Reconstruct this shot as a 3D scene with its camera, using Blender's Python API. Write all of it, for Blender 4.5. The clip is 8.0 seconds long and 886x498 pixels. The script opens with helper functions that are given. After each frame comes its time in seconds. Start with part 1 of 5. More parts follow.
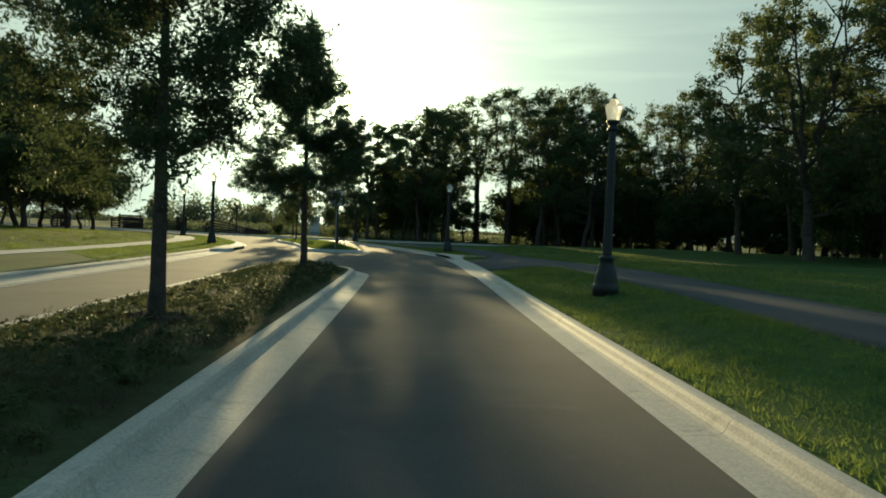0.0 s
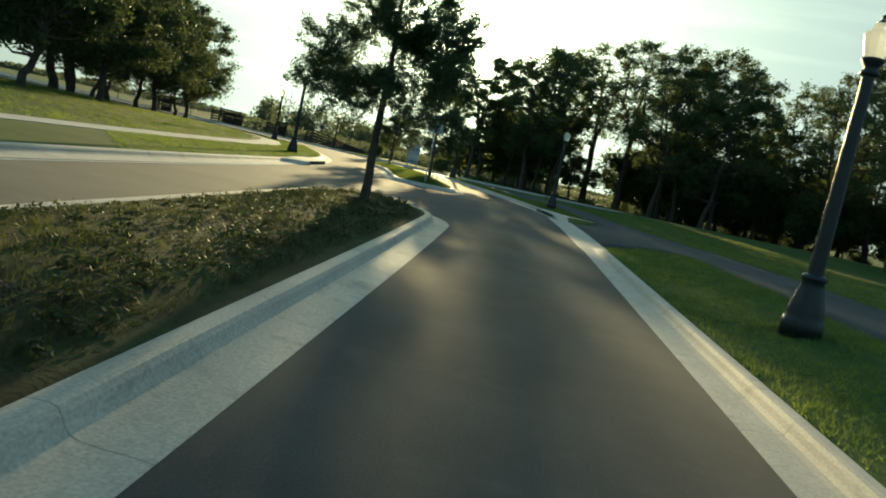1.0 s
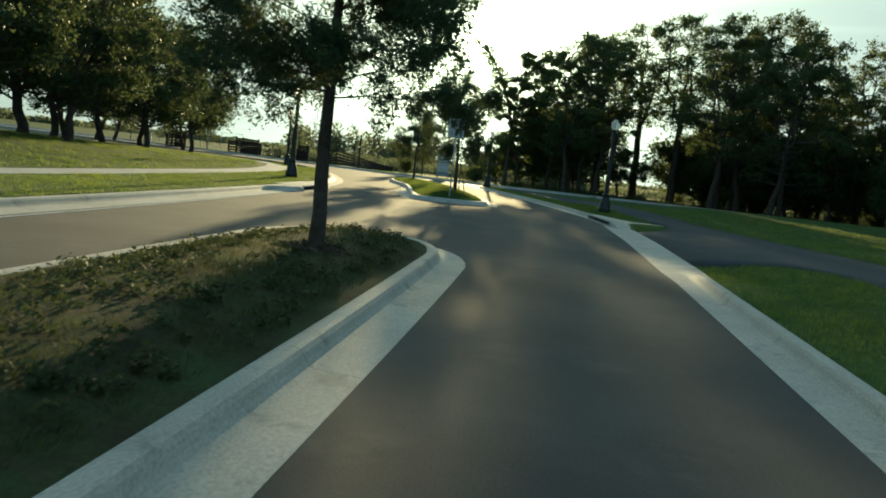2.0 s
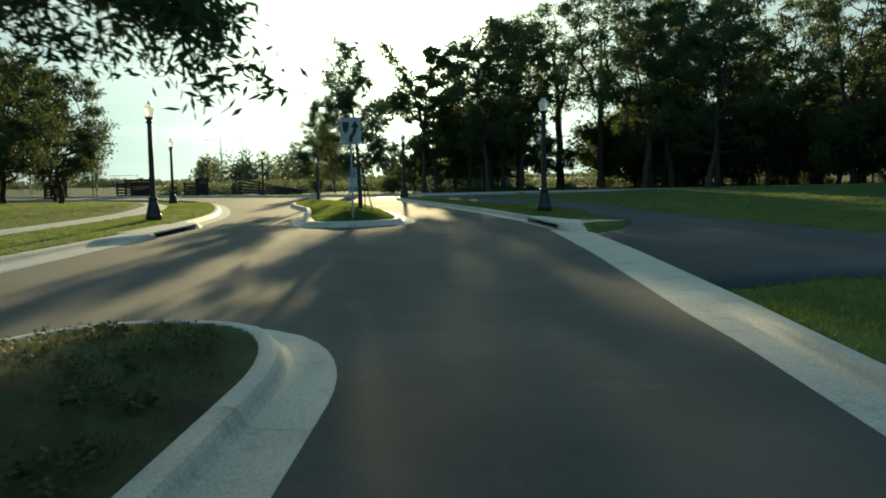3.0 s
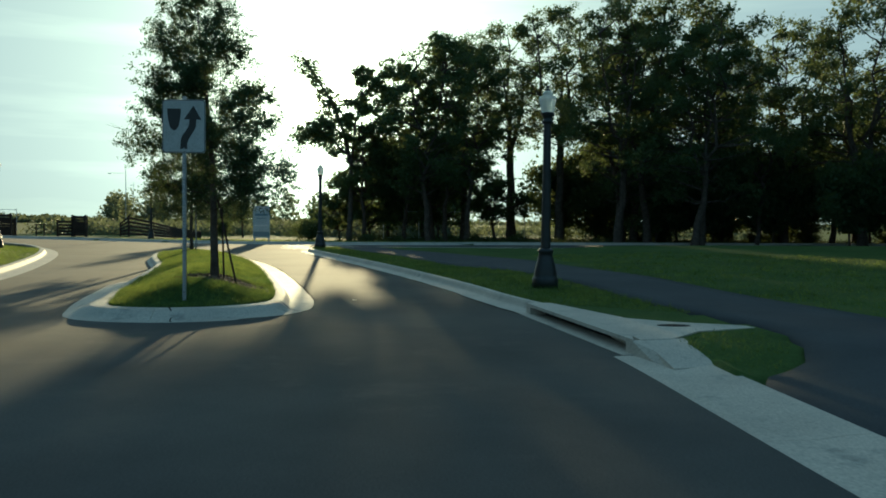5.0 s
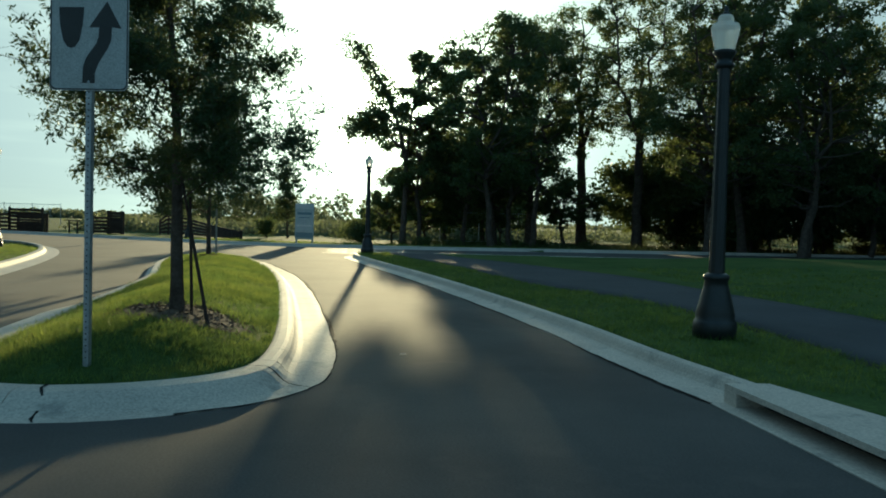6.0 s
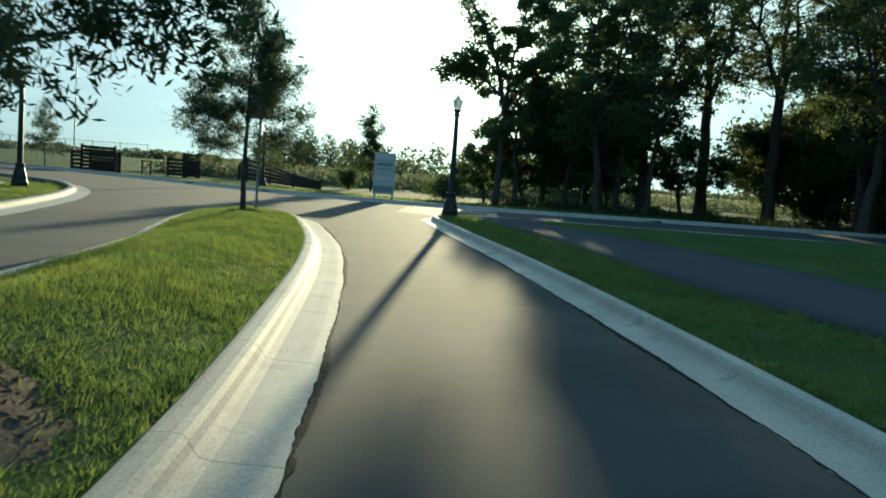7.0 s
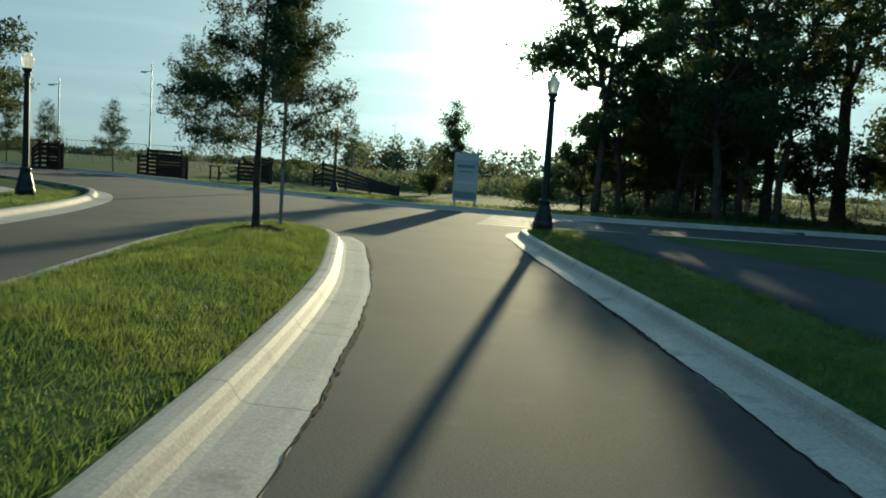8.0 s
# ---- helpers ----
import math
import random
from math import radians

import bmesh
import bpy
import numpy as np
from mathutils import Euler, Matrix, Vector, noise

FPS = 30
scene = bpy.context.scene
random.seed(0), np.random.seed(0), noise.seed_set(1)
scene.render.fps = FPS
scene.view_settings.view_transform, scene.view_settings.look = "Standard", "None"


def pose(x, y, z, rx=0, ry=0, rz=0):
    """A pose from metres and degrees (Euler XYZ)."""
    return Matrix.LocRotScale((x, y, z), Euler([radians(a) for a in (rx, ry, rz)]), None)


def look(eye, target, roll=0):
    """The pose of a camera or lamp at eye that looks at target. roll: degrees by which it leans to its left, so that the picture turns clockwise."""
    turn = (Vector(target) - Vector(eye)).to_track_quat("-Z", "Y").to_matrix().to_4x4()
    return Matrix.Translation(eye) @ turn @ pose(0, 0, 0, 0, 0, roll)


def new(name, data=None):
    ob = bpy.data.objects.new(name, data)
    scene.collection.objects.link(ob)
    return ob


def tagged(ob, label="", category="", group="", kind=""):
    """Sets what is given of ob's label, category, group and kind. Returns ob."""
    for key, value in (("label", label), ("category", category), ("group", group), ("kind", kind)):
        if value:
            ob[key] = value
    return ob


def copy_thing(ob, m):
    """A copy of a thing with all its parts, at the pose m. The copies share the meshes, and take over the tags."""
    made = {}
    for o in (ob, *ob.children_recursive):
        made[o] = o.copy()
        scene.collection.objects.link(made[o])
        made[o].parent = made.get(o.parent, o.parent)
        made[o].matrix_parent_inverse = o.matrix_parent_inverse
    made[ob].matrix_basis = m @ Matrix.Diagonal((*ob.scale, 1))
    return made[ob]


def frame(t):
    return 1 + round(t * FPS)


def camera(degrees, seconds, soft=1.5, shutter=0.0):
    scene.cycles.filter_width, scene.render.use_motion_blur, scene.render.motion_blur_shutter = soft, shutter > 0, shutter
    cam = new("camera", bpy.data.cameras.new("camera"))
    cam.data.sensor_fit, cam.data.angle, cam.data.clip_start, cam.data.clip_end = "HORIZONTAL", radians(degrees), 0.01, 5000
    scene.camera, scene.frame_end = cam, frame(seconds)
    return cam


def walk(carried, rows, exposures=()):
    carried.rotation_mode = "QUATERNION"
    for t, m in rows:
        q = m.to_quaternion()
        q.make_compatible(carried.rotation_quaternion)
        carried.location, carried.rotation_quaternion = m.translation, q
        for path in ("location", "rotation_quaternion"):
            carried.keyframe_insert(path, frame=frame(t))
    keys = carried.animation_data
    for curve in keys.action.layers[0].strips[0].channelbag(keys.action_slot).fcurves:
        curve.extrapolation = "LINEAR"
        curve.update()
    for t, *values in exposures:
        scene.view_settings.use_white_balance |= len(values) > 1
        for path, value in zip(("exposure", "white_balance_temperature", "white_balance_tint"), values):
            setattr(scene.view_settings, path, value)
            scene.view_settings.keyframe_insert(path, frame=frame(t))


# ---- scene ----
# The camera rides in a car at the height of its windscreen: seconds, x, y, z, yaw, pitch, roll.
cam = camera(55.8, 8.0, soft=1.8, shutter=0.1)
PATH = [
    (0.0, 0.000, 0.000, 1.450, -2.01, -1.32, -2.40),
    (0.5, 0.022, 2.765, 1.468, -0.56, -3.75, -4.73),
    (1.0, 0.007, 5.839, 1.485, 5.21, -6.20, -12.35),
    (1.2, 0.019, 7.125, 1.490, 7.91, -7.58, -13.45),
    (2.5, -0.159, 16.126, 1.502, 5.33, -4.96, -1.76),
    (3.0, -0.227, 19.290, 1.501, 2.49, -5.05, 1.07),
    (3.5, -0.350, 22.500, 1.501, 1.21, -5.75, 1.35),
    (4.0, -0.490, 25.847, 1.501, 1.73, -4.92, 0.87),
    (4.5, -0.590, 28.925, 1.500, -1.06, -3.64, 0.34),
    (4.7, -0.606, 30.119, 1.498, -2.58, -2.84, -0.24),
    (5.8, -0.974, 37.180, 1.496, 0.66, -1.31, -2.00),
    (6.0, -1.054, 38.308, 1.501, 1.53, -1.88, -1.52),
    (6.2, -1.116, 39.538, 1.507, 2.46, -2.80, -1.36),
    (6.5, -1.204, 41.435, 1.513, 4.22, -4.26, -2.31),
    (7.0, -1.389, 44.524, 1.507, 8.13, -5.15, -4.20),
    (7.5, -1.699, 47.570, 1.491, 11.49, -5.18, -4.79),
    (8.0, -2.188, 50.362, 1.465, 14.41, -5.29, -3.76),
]
EXPOSURES = [(0.0, 1.90, 5180, -16.5), (1.2, 2.30, 5180, -16.5), (2.4, 2.28, 5080, -16.0), (4.7, 2.04, 4750, -15.0), (6.0, 2.12, 4720, -15.0), (7.0, 2.34, 4420, -15.0), (8.0, 1.97, 4450, -15.0)]
walk(cam, [(t, pose(x, y, z, 90 + pitch, roll, yaw)) for t, x, y, z, yaw, pitch, roll in PATH], EXPOSURES)

# ---- light ----
SUN_EL, SUN_AZ = radians(7.6), radians(-5.3)      # azimuth from +y towards +x
SUN_DIR = Vector((math.sin(SUN_AZ) * math.cos(SUN_EL), math.cos(SUN_AZ) * math.cos(SUN_EL), math.sin(SUN_EL)))

world = bpy.data.worlds.new("morning_sky")
scene.world = world
world.use_nodes = True
wn, wl = world.node_tree.nodes, world.node_tree.links
wn.clear()
sky = wn.new("ShaderNodeTexSky")
sky.sky_type = "NISHITA"
sky.sun_disc = False
sky.sun_elevation, sky.sun_rotation = SUN_EL, SUN_AZ
sky.air_density, sky.dust_density, sky.ozone_density = 1.0, 1.5, 3.5
sky_bg = wn.new("ShaderNodeBackground")
sky_bg.inputs["Strength"].default_value = 0.15
# thick morning haze: it evens out the brightest part of the sky
thin, haze = wn.new("ShaderNodeVectorMath"), wn.new("ShaderNodeVectorMath")
thin.operation, haze.operation = "MULTIPLY_ADD", "DIVIDE"
thin.inputs[1].default_value, thin.inputs[2].default_value = (1.5, 1.5, 1.5), (1.0, 1.0, 1.0)
wl.new(sky.outputs[0], thin.inputs[0])
wl.new(sky.outputs[0], haze.inputs[0])
wl.new(thin.outputs[0], haze.inputs[1])
wl.new(haze.outputs[0], sky_bg.inputs["Color"])
# the bright hazy aureole of the low sun
tc = wn.new("ShaderNodeTexCoord")
dot = wn.new("ShaderNodeVectorMath")
dot.operation = "DOT_PRODUCT"
dot.inputs[1].default_value = SUN_DIR
wl.new(tc.outputs["Generated"], dot.inputs[0])
angle = wn.new("ShaderNodeMath")
angle.operation = "ARCCOSINE"
wl.new(dot.outputs["Value"], angle.inputs[0])


def halo(width, amount):
    """Brightness that falls off with the angle from the sun."""
    a, e, k = (wn.new("ShaderNodeMath") for _ in range(3))
    a.operation, e.operation, k.operation = "MULTIPLY", "EXPONENT", "MULTIPLY"
    a.inputs[1].default_value = -1 / radians(width)
    wl.new(angle.outputs[0], a.inputs[0])
    wl.new(a.outputs[0], e.inputs[0])
    wl.new(e.outputs[0], k.inputs[0])
    k.inputs[1].default_value = amount
    return k


gain = wn.new("ShaderNodeMath")
gain.operation = "ADD"
wl.new(halo(2.4, 4.0).outputs[0], gain.inputs[0])
wl.new(halo(8.0, 0.52).outputs[0], gain.inputs[1])
wide = wn.new("ShaderNodeMath")
wide.operation = "ADD"
wl.new(gain.outputs[0], wide.inputs[0])
wl.new(halo(38.0, 0.095).outputs[0], wide.inputs[1])
# faint level streaks of thin cloud in the haze
flat = wn.new("ShaderNodeVectorMath")
flat.operation = "MULTIPLY"
flat.inputs[1].default_value = (2.2, 2.2, 26.0)
wl.new(tc.outputs["Generated"], flat.inputs[0])
streak = wn.new("ShaderNodeTexNoise")
streak.inputs["Scale"].default_value, streak.inputs["Detail"].default_value = 1.6, 4.0
wl.new(flat.outputs[0], streak.inputs["Vector"])
veil = wn.new("ShaderNodeMapRange")
veil.inputs[1].default_value, veil.inputs[2].default_value = 0.48, 0.75
veil.inputs[3].default_value, veil.inputs[4].default_value = 1.0, 1.4
wl.new(streak.outputs[0], veil.inputs[0])
veiled = wn.new("ShaderNodeMath")
veiled.operation = "MULTIPLY"
wl.new(wide.outputs[0], veiled.inputs[0])
wl.new(veil.outputs[0], veiled.inputs[1])
glow = wn.new("ShaderNodeBackground")
glow.inputs["Color"].default_value = (1.0, 0.86, 0.47, 1)
wl.new(veiled.outputs[0], glow.inputs["Strength"])
add = wn.new("ShaderNodeAddShader")
wl.new(sky_bg.outputs[0], add.inputs[0])
wl.new(glow.outputs[0], add.inputs[1])
wout = wn.new("ShaderNodeOutputWorld")
wl.new(add.outputs[0], wout.inputs[0])

sun = new("sun", bpy.data.lights.new("sun", "SUN"))
sun.data.energy, sun.data.angle, sun.data.color = 1.85, radians(0.6), (1.0, 0.62, 0.28)
sun.matrix_world = look(SUN_DIR * 100, (0, 0, 0))

# ---- materials ----
def shader(name):
    m = bpy.data.materials.new(name)
    m.use_nodes = True
    return m, m.node_tree.nodes, m.node_tree.links, m.node_tree.nodes["Principled BSDF"]


def noise_tex(n, l, scale, detail=4.0, rough=0.6, coord="Object"):
    tc = n.new("ShaderNodeTexCoord")
    t = n.new("ShaderNodeTexNoise")
    t.inputs["Scale"].default_value, t.inputs["Detail"].default_value, t.inputs["Roughness"].default_value = scale, detail, rough
    l.new(tc.outputs[coord], t.inputs["Vector"])
    return t


def ramp(n, l, fac, stops):
    r = n.new("ShaderNodeValToRGB")
    el = r.color_ramp.elements
    while len(el) < len(stops):
        el.new(0.5)
    for e, (p, c) in zip(el, stops):
        e.position, e.color = p, (*c, 1)
    l.new(fac, r.inputs["Fac"])
    return r


def mixed(n, l, a, b, fac, kind="MIX"):
    m = n.new("ShaderNodeMix")
    m.data_type, m.blend_type = "RGBA", kind
    for sock, v in ((m.inputs[6], a), (m.inputs[7], b)):
        if isinstance(v, tuple):
            sock.default_value = (*v, 1)
        else:
            l.new(v, sock)
    if isinstance(fac, float):
        m.inputs[0].default_value = fac
    else:
        l.new(fac, m.inputs[0])
    return m.outputs[2]


def bump(n, l, height, p, strength=0.3, dist=0.01):
    b = n.new("ShaderNodeBump")
    b.inputs["Strength"].default_value, b.inputs["Distance"].default_value = strength, dist
    l.new(height, b.inputs["Height"])
    l.new(b.outputs[0], p.inputs["Normal"])


def rough_mat(name, dark, light, big, fine, roughness, bump_d, metal=0.0, spec=0.5, stain=None):
    """A weathered surface: large patches between two tones, fine grain, relief."""
    m, n, l, p = shader(name)
    a, b = noise_tex(n, l, big, 5), noise_tex(n, l, fine, 3)
    col = ramp(n, l, a.outputs[0], [(0.32, dark), (0.68, light)]).outputs[0]
    grain = ramp(n, l, b.outputs[0], [(0.3, (0.62, 0.62, 0.62)), (0.7, (1.25, 1.25, 1.25))]).outputs[0]
    col = mixed(n, l, col, grain, 0.75, "MULTIPLY")
    if stain:
        s = noise_tex(n, l, stain[1], 6, 0.7)
        k = ramp(n, l, s.outputs[0], [(0.56, (0, 0, 0)), (0.72, (1, 1, 1))]).outputs[0]
        col = mixed(n, l, col, stain[0], k)
    l.new(col, p.inputs["Base Color"])
    p.inputs["Roughness"].default_value, p.inputs["Metallic"].default_value = roughness, metal
    p.inputs["Specular IOR Level"].default_value = spec
    bump(n, l, b.outputs[0], p, 0.5, bump_d)
    return m


def leaf_mat(name, dark, light, through_col, share=0.45, spec=0.3, mottle=0.0):
    m, n, l, p = shader(name)
    g = n.new("ShaderNodeNewGeometry")
    col = ramp(n, l, g.outputs["Random Per Island"], [(0.0, dark), (1.0, light)]).outputs[0]
    tr = n.new("ShaderNodeBsdfTranslucent")
    tr.inputs["Color"].default_value = (*through_col, 1)
    if mottle:
        # darker and lighter patches of growth at two sizes
        big, fine = noise_tex(n, l, 0.9, 3), noise_tex(n, l, mottle, 3)
        pa = ramp(n, l, big.outputs[0], [(0.3, (0.72, 0.80, 0.86)), (0.7, (1.15, 1.05, 0.95))]).outputs[0]
        pb = ramp(n, l, fine.outputs[0], [(0.35, (0.55, 0.60, 0.65)), (0.65, (1.2, 1.15, 1.05))]).outputs[0]
        patch = mixed(n, l, pa, pb, 1.0, "MULTIPLY")
        col = mixed(n, l, col, patch, 1.0, "MULTIPLY")
        l.new(mixed(n, l, through_col, patch, 1.0, "MULTIPLY"), tr.inputs["Color"])
    l.new(col, p.inputs["Base Color"])
    p.inputs["Roughness"].default_value = 0.6
    p.inputs["Specular IOR Level"].default_value = spec
    mx = n.new("ShaderNodeMixShader")
    mx.inputs[0].default_value = share
    out = n["Material Output"]
    l.new(p.outputs[0], mx.inputs[1])
    l.new(tr.outputs[0], mx.inputs[2])
    l.new(mx.outputs[0], out.inputs["Surface"])
    return m


M = {}
M["asphalt"] = rough_mat("asphalt", (0.048, 0.049, 0.051), (0.084, 0.083, 0.081), 0.35, 55.0, 0.88, 0.004, spec=0.25, stain=((0.09, 0.086, 0.08), 0.8))
M["seam"] = rough_mat("crumbled_asphalt", (0.012, 0.012, 0.012), (0.035, 0.033, 0.031), 5.0, 40.0, 0.95, 0.01, spec=0.1)
M["trail"] = rough_mat("trail_asphalt", (0.058, 0.062, 0.07), (0.08, 0.084, 0.092), 0.5, 60.0, 0.92, 0.004, spec=0.12)
M["concrete"] = rough_mat("concrete", (0.45, 0.402, 0.338), (0.57, 0.508, 0.425), 0.9, 45.0, 0.75, 0.003, stain=((0.22, 0.21, 0.19), 1.7))
M["paving"] = rough_mat("footpath_concrete", (0.40, 0.37, 0.33), (0.5, 0.47, 0.42), 0.7, 40.0, 0.8, 0.003, stain=((0.3, 0.27, 0.23), 1.1))
M["soil"] = rough_mat("grass_ground", (0.055, 0.085, 0.024), (0.095, 0.13, 0.038), 0.45, 22.0, 0.95, 0.006, spec=0.04, stain=((0.09, 0.10, 0.03), 0.9))
M["bare_soil"] = rough_mat("bare_weedy_soil", (0.040, 0.034, 0.020), (0.060, 0.080, 0.030), 1.6, 30.0, 0.95, 0.02, spec=0.08, stain=((0.075, 0.060, 0.036), 3.0))
M["mulch"] = rough_mat("mulch", (0.085, 0.064, 0.047), (0.19, 0.145, 0.105), 6.0, 40.0, 0.95, 0.03, spec=0.1)
M["bark"] = rough_mat("bark", (0.06, 0.048, 0.038), (0.13, 0.105, 0.085), 5.0, 30.0, 0.95, 0.02, spec=0.1)
M["pale_bark"] = rough_mat("pale_bark", (0.10, 0.085, 0.07), (0.2, 0.17, 0.14), 4.0, 25.0, 0.95, 0.02, spec=0.1)
M["black_metal"] = rough_mat("black_painted_metal", (0.012, 0.014, 0.015), (0.022, 0.024, 0.025), 6.0, 90.0, 0.45, 0.001)
M["fence"] = rough_mat("dark_stained_wood", (0.035, 0.026, 0.022), (0.07, 0.052, 0.042), 3.0, 40.0, 0.8, 0.004, spec=0.2)
M["galvanised"] = rough_mat("galvanised_steel", (0.33, 0.34, 0.35), (0.5, 0.51, 0.52), 8.0, 60.0, 0.5, 0.001, metal=0.7)
M["sign_white"] = rough_mat("white_sign_sheet", (0.42, 0.42, 0.41), (0.5, 0.5, 0.49), 5.0, 80.0, 0.45, 0.0005)
M["sign_black"] = rough_mat("black_sign_film", (0.015, 0.015, 0.016), (0.025, 0.025, 0.026), 5.0, 80.0, 0.45, 0.0005)
M["road_paint"] = rough_mat("worn_white_road_paint", (0.34, 0.335, 0.32), (0.58, 0.57, 0.55), 1.5, 40.0, 0.6, 0.002, stain=((0.12, 0.115, 0.11), 6.0))
# shade inside drains and holes, put into a near-black colour
M["hollow_shade"] = rough_mat("painted_hollow_shade", (0.02, 0.02, 0.02), (0.035, 0.034, 0.032), 3.0, 30.0, 0.95, 0.004, spec=0.1)
M["oak_leaf"] = leaf_mat("oak_leaves", (0.026, 0.047, 0.018), (0.062, 0.096, 0.036), (0.115, 0.14, 0.05), 0.36)
M["wood_leaf"] = leaf_mat("woodland_leaves", (0.032, 0.055, 0.020), (0.08, 0.11, 0.042), (0.16, 0.19, 0.055), 0.40)
# leaves for the distance, made paler to paint in the haze
M["hazed_leaf"] = leaf_mat("haze_paled_leaves", (0.07, 0.09, 0.06), (0.11, 0.13, 0.08), (0.20, 0.22, 0.11), 0.45)
M["weed_leaf"] = leaf_mat("weed_leaves", (0.04, 0.05, 0.022), (0.085, 0.10, 0.042), (0.09, 0.11, 0.035), 0.3, 0.06)
M["grass"] = leaf_mat("grass_blades", (0.055, 0.095, 0.024), (0.14, 0.20, 0.055), (0.28, 0.36, 0.075), 0.52, mottle=5.0)
M["weedy"] = leaf_mat("weedy_grass", (0.05, 0.045, 0.024), (0.085, 0.11, 0.036), (0.14, 0.155, 0.045), 0.4, mottle=2.5)
M["board_blue"] = rough_mat("pale_blue_board", (0.46, 0.51, 0.54), (0.53, 0.58, 0.61), 2.0, 40.0, 0.5, 0.001)
M["board_white"] = rough_mat("white_board_print", (0.6, 0.62, 0.63), (0.7, 0.71, 0.72), 2.0, 40.0, 0.5, 0.001)
# print in a lightened blue, low in contrast with the board
M["board_dark"] = rough_mat("lightened_blue_print", (0.16, 0.24, 0.30), (0.2, 0.28, 0.34), 2.0, 40.0, 0.5, 0.001)

M["paper"] = leaf_mat("thin_pale_paper", (0.78, 0.78, 0.76), (0.84, 0.84, 0.82), (0.85, 0.84, 0.8), 0.55)

m, n, l, p = shader("frosted_lamp_glass")
p.inputs["Base Color"].default_value = (0.85, 0.86, 0.84, 1)
p.inputs["Roughness"].default_value = 0.3
p.inputs["Transmission Weight"].default_value = 0.6
p.inputs["IOR"].default_value = 1.25
t = noise_tex(n, l, 25, 3)
bump(n, l, t.outputs[0], p, 0.3, 0.004)
tr = n.new("ShaderNodeBsdfTranslucent")
tr.inputs["Color"].default_value = (0.9, 0.9, 0.86, 1)
mx = n.new("ShaderNodeMixShader")
mx.inputs[0].default_value = 0.45
l.new(p.outputs[0], mx.inputs[1])
l.new(tr.outputs[0], mx.inputs[2])
l.new(mx.outputs[0], n["Material Output"].inputs["Surface"])
M["lamp_glass"] = m

# ---- mesh helpers ----
def mesh_from(name, verts, faces, material, smooth=False):
    me = bpy.data.meshes.new(name)
    me.from_pydata([tuple(v) for v in verts], [], faces)
    me.materials.append(material)
    if smooth:
        me.shade_smooth()
    me.update()
    return me


def part(name, bm, material, parent, label="", smooth=False):
    """Links a bmesh, or a mesh, as one object under a thing or a part."""
    if isinstance(bm, bpy.types.Mesh):
        me = bm
    else:
        me = bpy.data.meshes.new(name)
        bm.to_mesh(me)
        bm.free()
        me.materials.append(material)
        if smooth:
            me.shade_smooth()
    ob = new(name, me)
    ob.parent = parent
    return tagged(ob, label)


def thing(name, x, y, z, label, category, group="", kind="", rz=0.0):
    ob = new(name)
    ob.empty_display_size = 0.2
    ob.matrix_basis = pose(x, y, z, 0, 0, rz)
    return tagged(ob, label, category, group, kind)


def box(bm, cx, cy, cz, sx, sy, sz, m=Matrix(), bevel=0.0):
    made = bmesh.ops.create_cube(bm, size=1.0, matrix=m @ Matrix.Translation((cx, cy, cz)) @ Matrix.Diagonal((sx, sy, sz, 1)))
    if bevel:
        edges = list({e for v in made["verts"] for e in v.link_edges})
        bmesh.ops.bevel(bm, geom=edges, offset=bevel, segments=2, affect="EDGES", profile=0.6)
    return bm


def lathe(profile, sides=20, flute=0.0):
    """A turned body from (radius, height) pairs; flute: depth of shallow flutes."""
    bm = bmesh.new()
    rings = []
    for r, z in profile:
        ring = []
        for k in range(sides):
            a = 2 * math.pi * k / sides
            rr = r * (1 - flute * (k % 2))
            ring.append(bm.verts.new((rr * math.cos(a), rr * math.sin(a), z)))
        rings.append(ring)
    for a, b in zip(rings, rings[1:]):
        for k in range(sides):
            bm.faces.new((a[k], a[(k + 1) % sides], b[(k + 1) % sides], b[k]))
    bm.faces.new(rings[0][::-1])
    bm.faces.new(rings[-1])
    return bm


def prism(points, z0, z1):
    """An upright prism over a plan outline."""
    bm = bmesh.new()
    lo = [bm.verts.new((x, y, z0)) for x, y in points]
    hi = [bm.verts.new((x, y, z1)) for x, y in points]
    k = len(points)
    bm.faces.new(lo[::-1])
    bm.faces.new(hi)
    for i in range(k):
        bm.faces.new((lo[i], lo[(i + 1) % k], hi[(i + 1) % k], hi[i]))
    bmesh.ops.recalc_face_normals(bm, faces=bm.faces)
    return bm


def resample(pts, step):
    """Points at even steps along a smooth line through pts."""
    P = np.array(pts, float)
    out = []
    for i in range(len(P) - 1):
        p0, p1, p2, p3 = P[max(i - 1, 0)], P[i], P[i + 1], P[min(i + 2, len(P) - 1)]
        seg = np.linalg.norm(p2 - p1)
        k = max(2, int(seg / 0.1))
        t = np.linspace(0, 1, k, endpoint=False)[:, None]
        l0, l2 = max(np.linalg.norm(p1 - p0), 1e-6), max(np.linalg.norm(p3 - p2), 1e-6)
        m1 = (p2 - p0) / (l0 + seg) * seg
        m2 = (p3 - p1) / (seg + l2) * seg
        out.append((2 * t**3 - 3 * t**2 + 1) * p1 + (t**3 - 2 * t**2 + t) * m1 + (-2 * t**3 + 3 * t**2) * p2 + (t**3 - t**2) * m2)
    out.append(P[-1:])
    Q = np.concatenate(out)
    s = np.concatenate([[0], np.cumsum(np.linalg.norm(np.diff(Q, axis=0), axis=1))])
    k = max(2, int(round(s[-1] / step)) + 1)
    u = np.linspace(0, s[-1], k)
    return np.stack([np.interp(u, s, Q[:, 0]), np.interp(u, s, Q[:, 1])], 1)


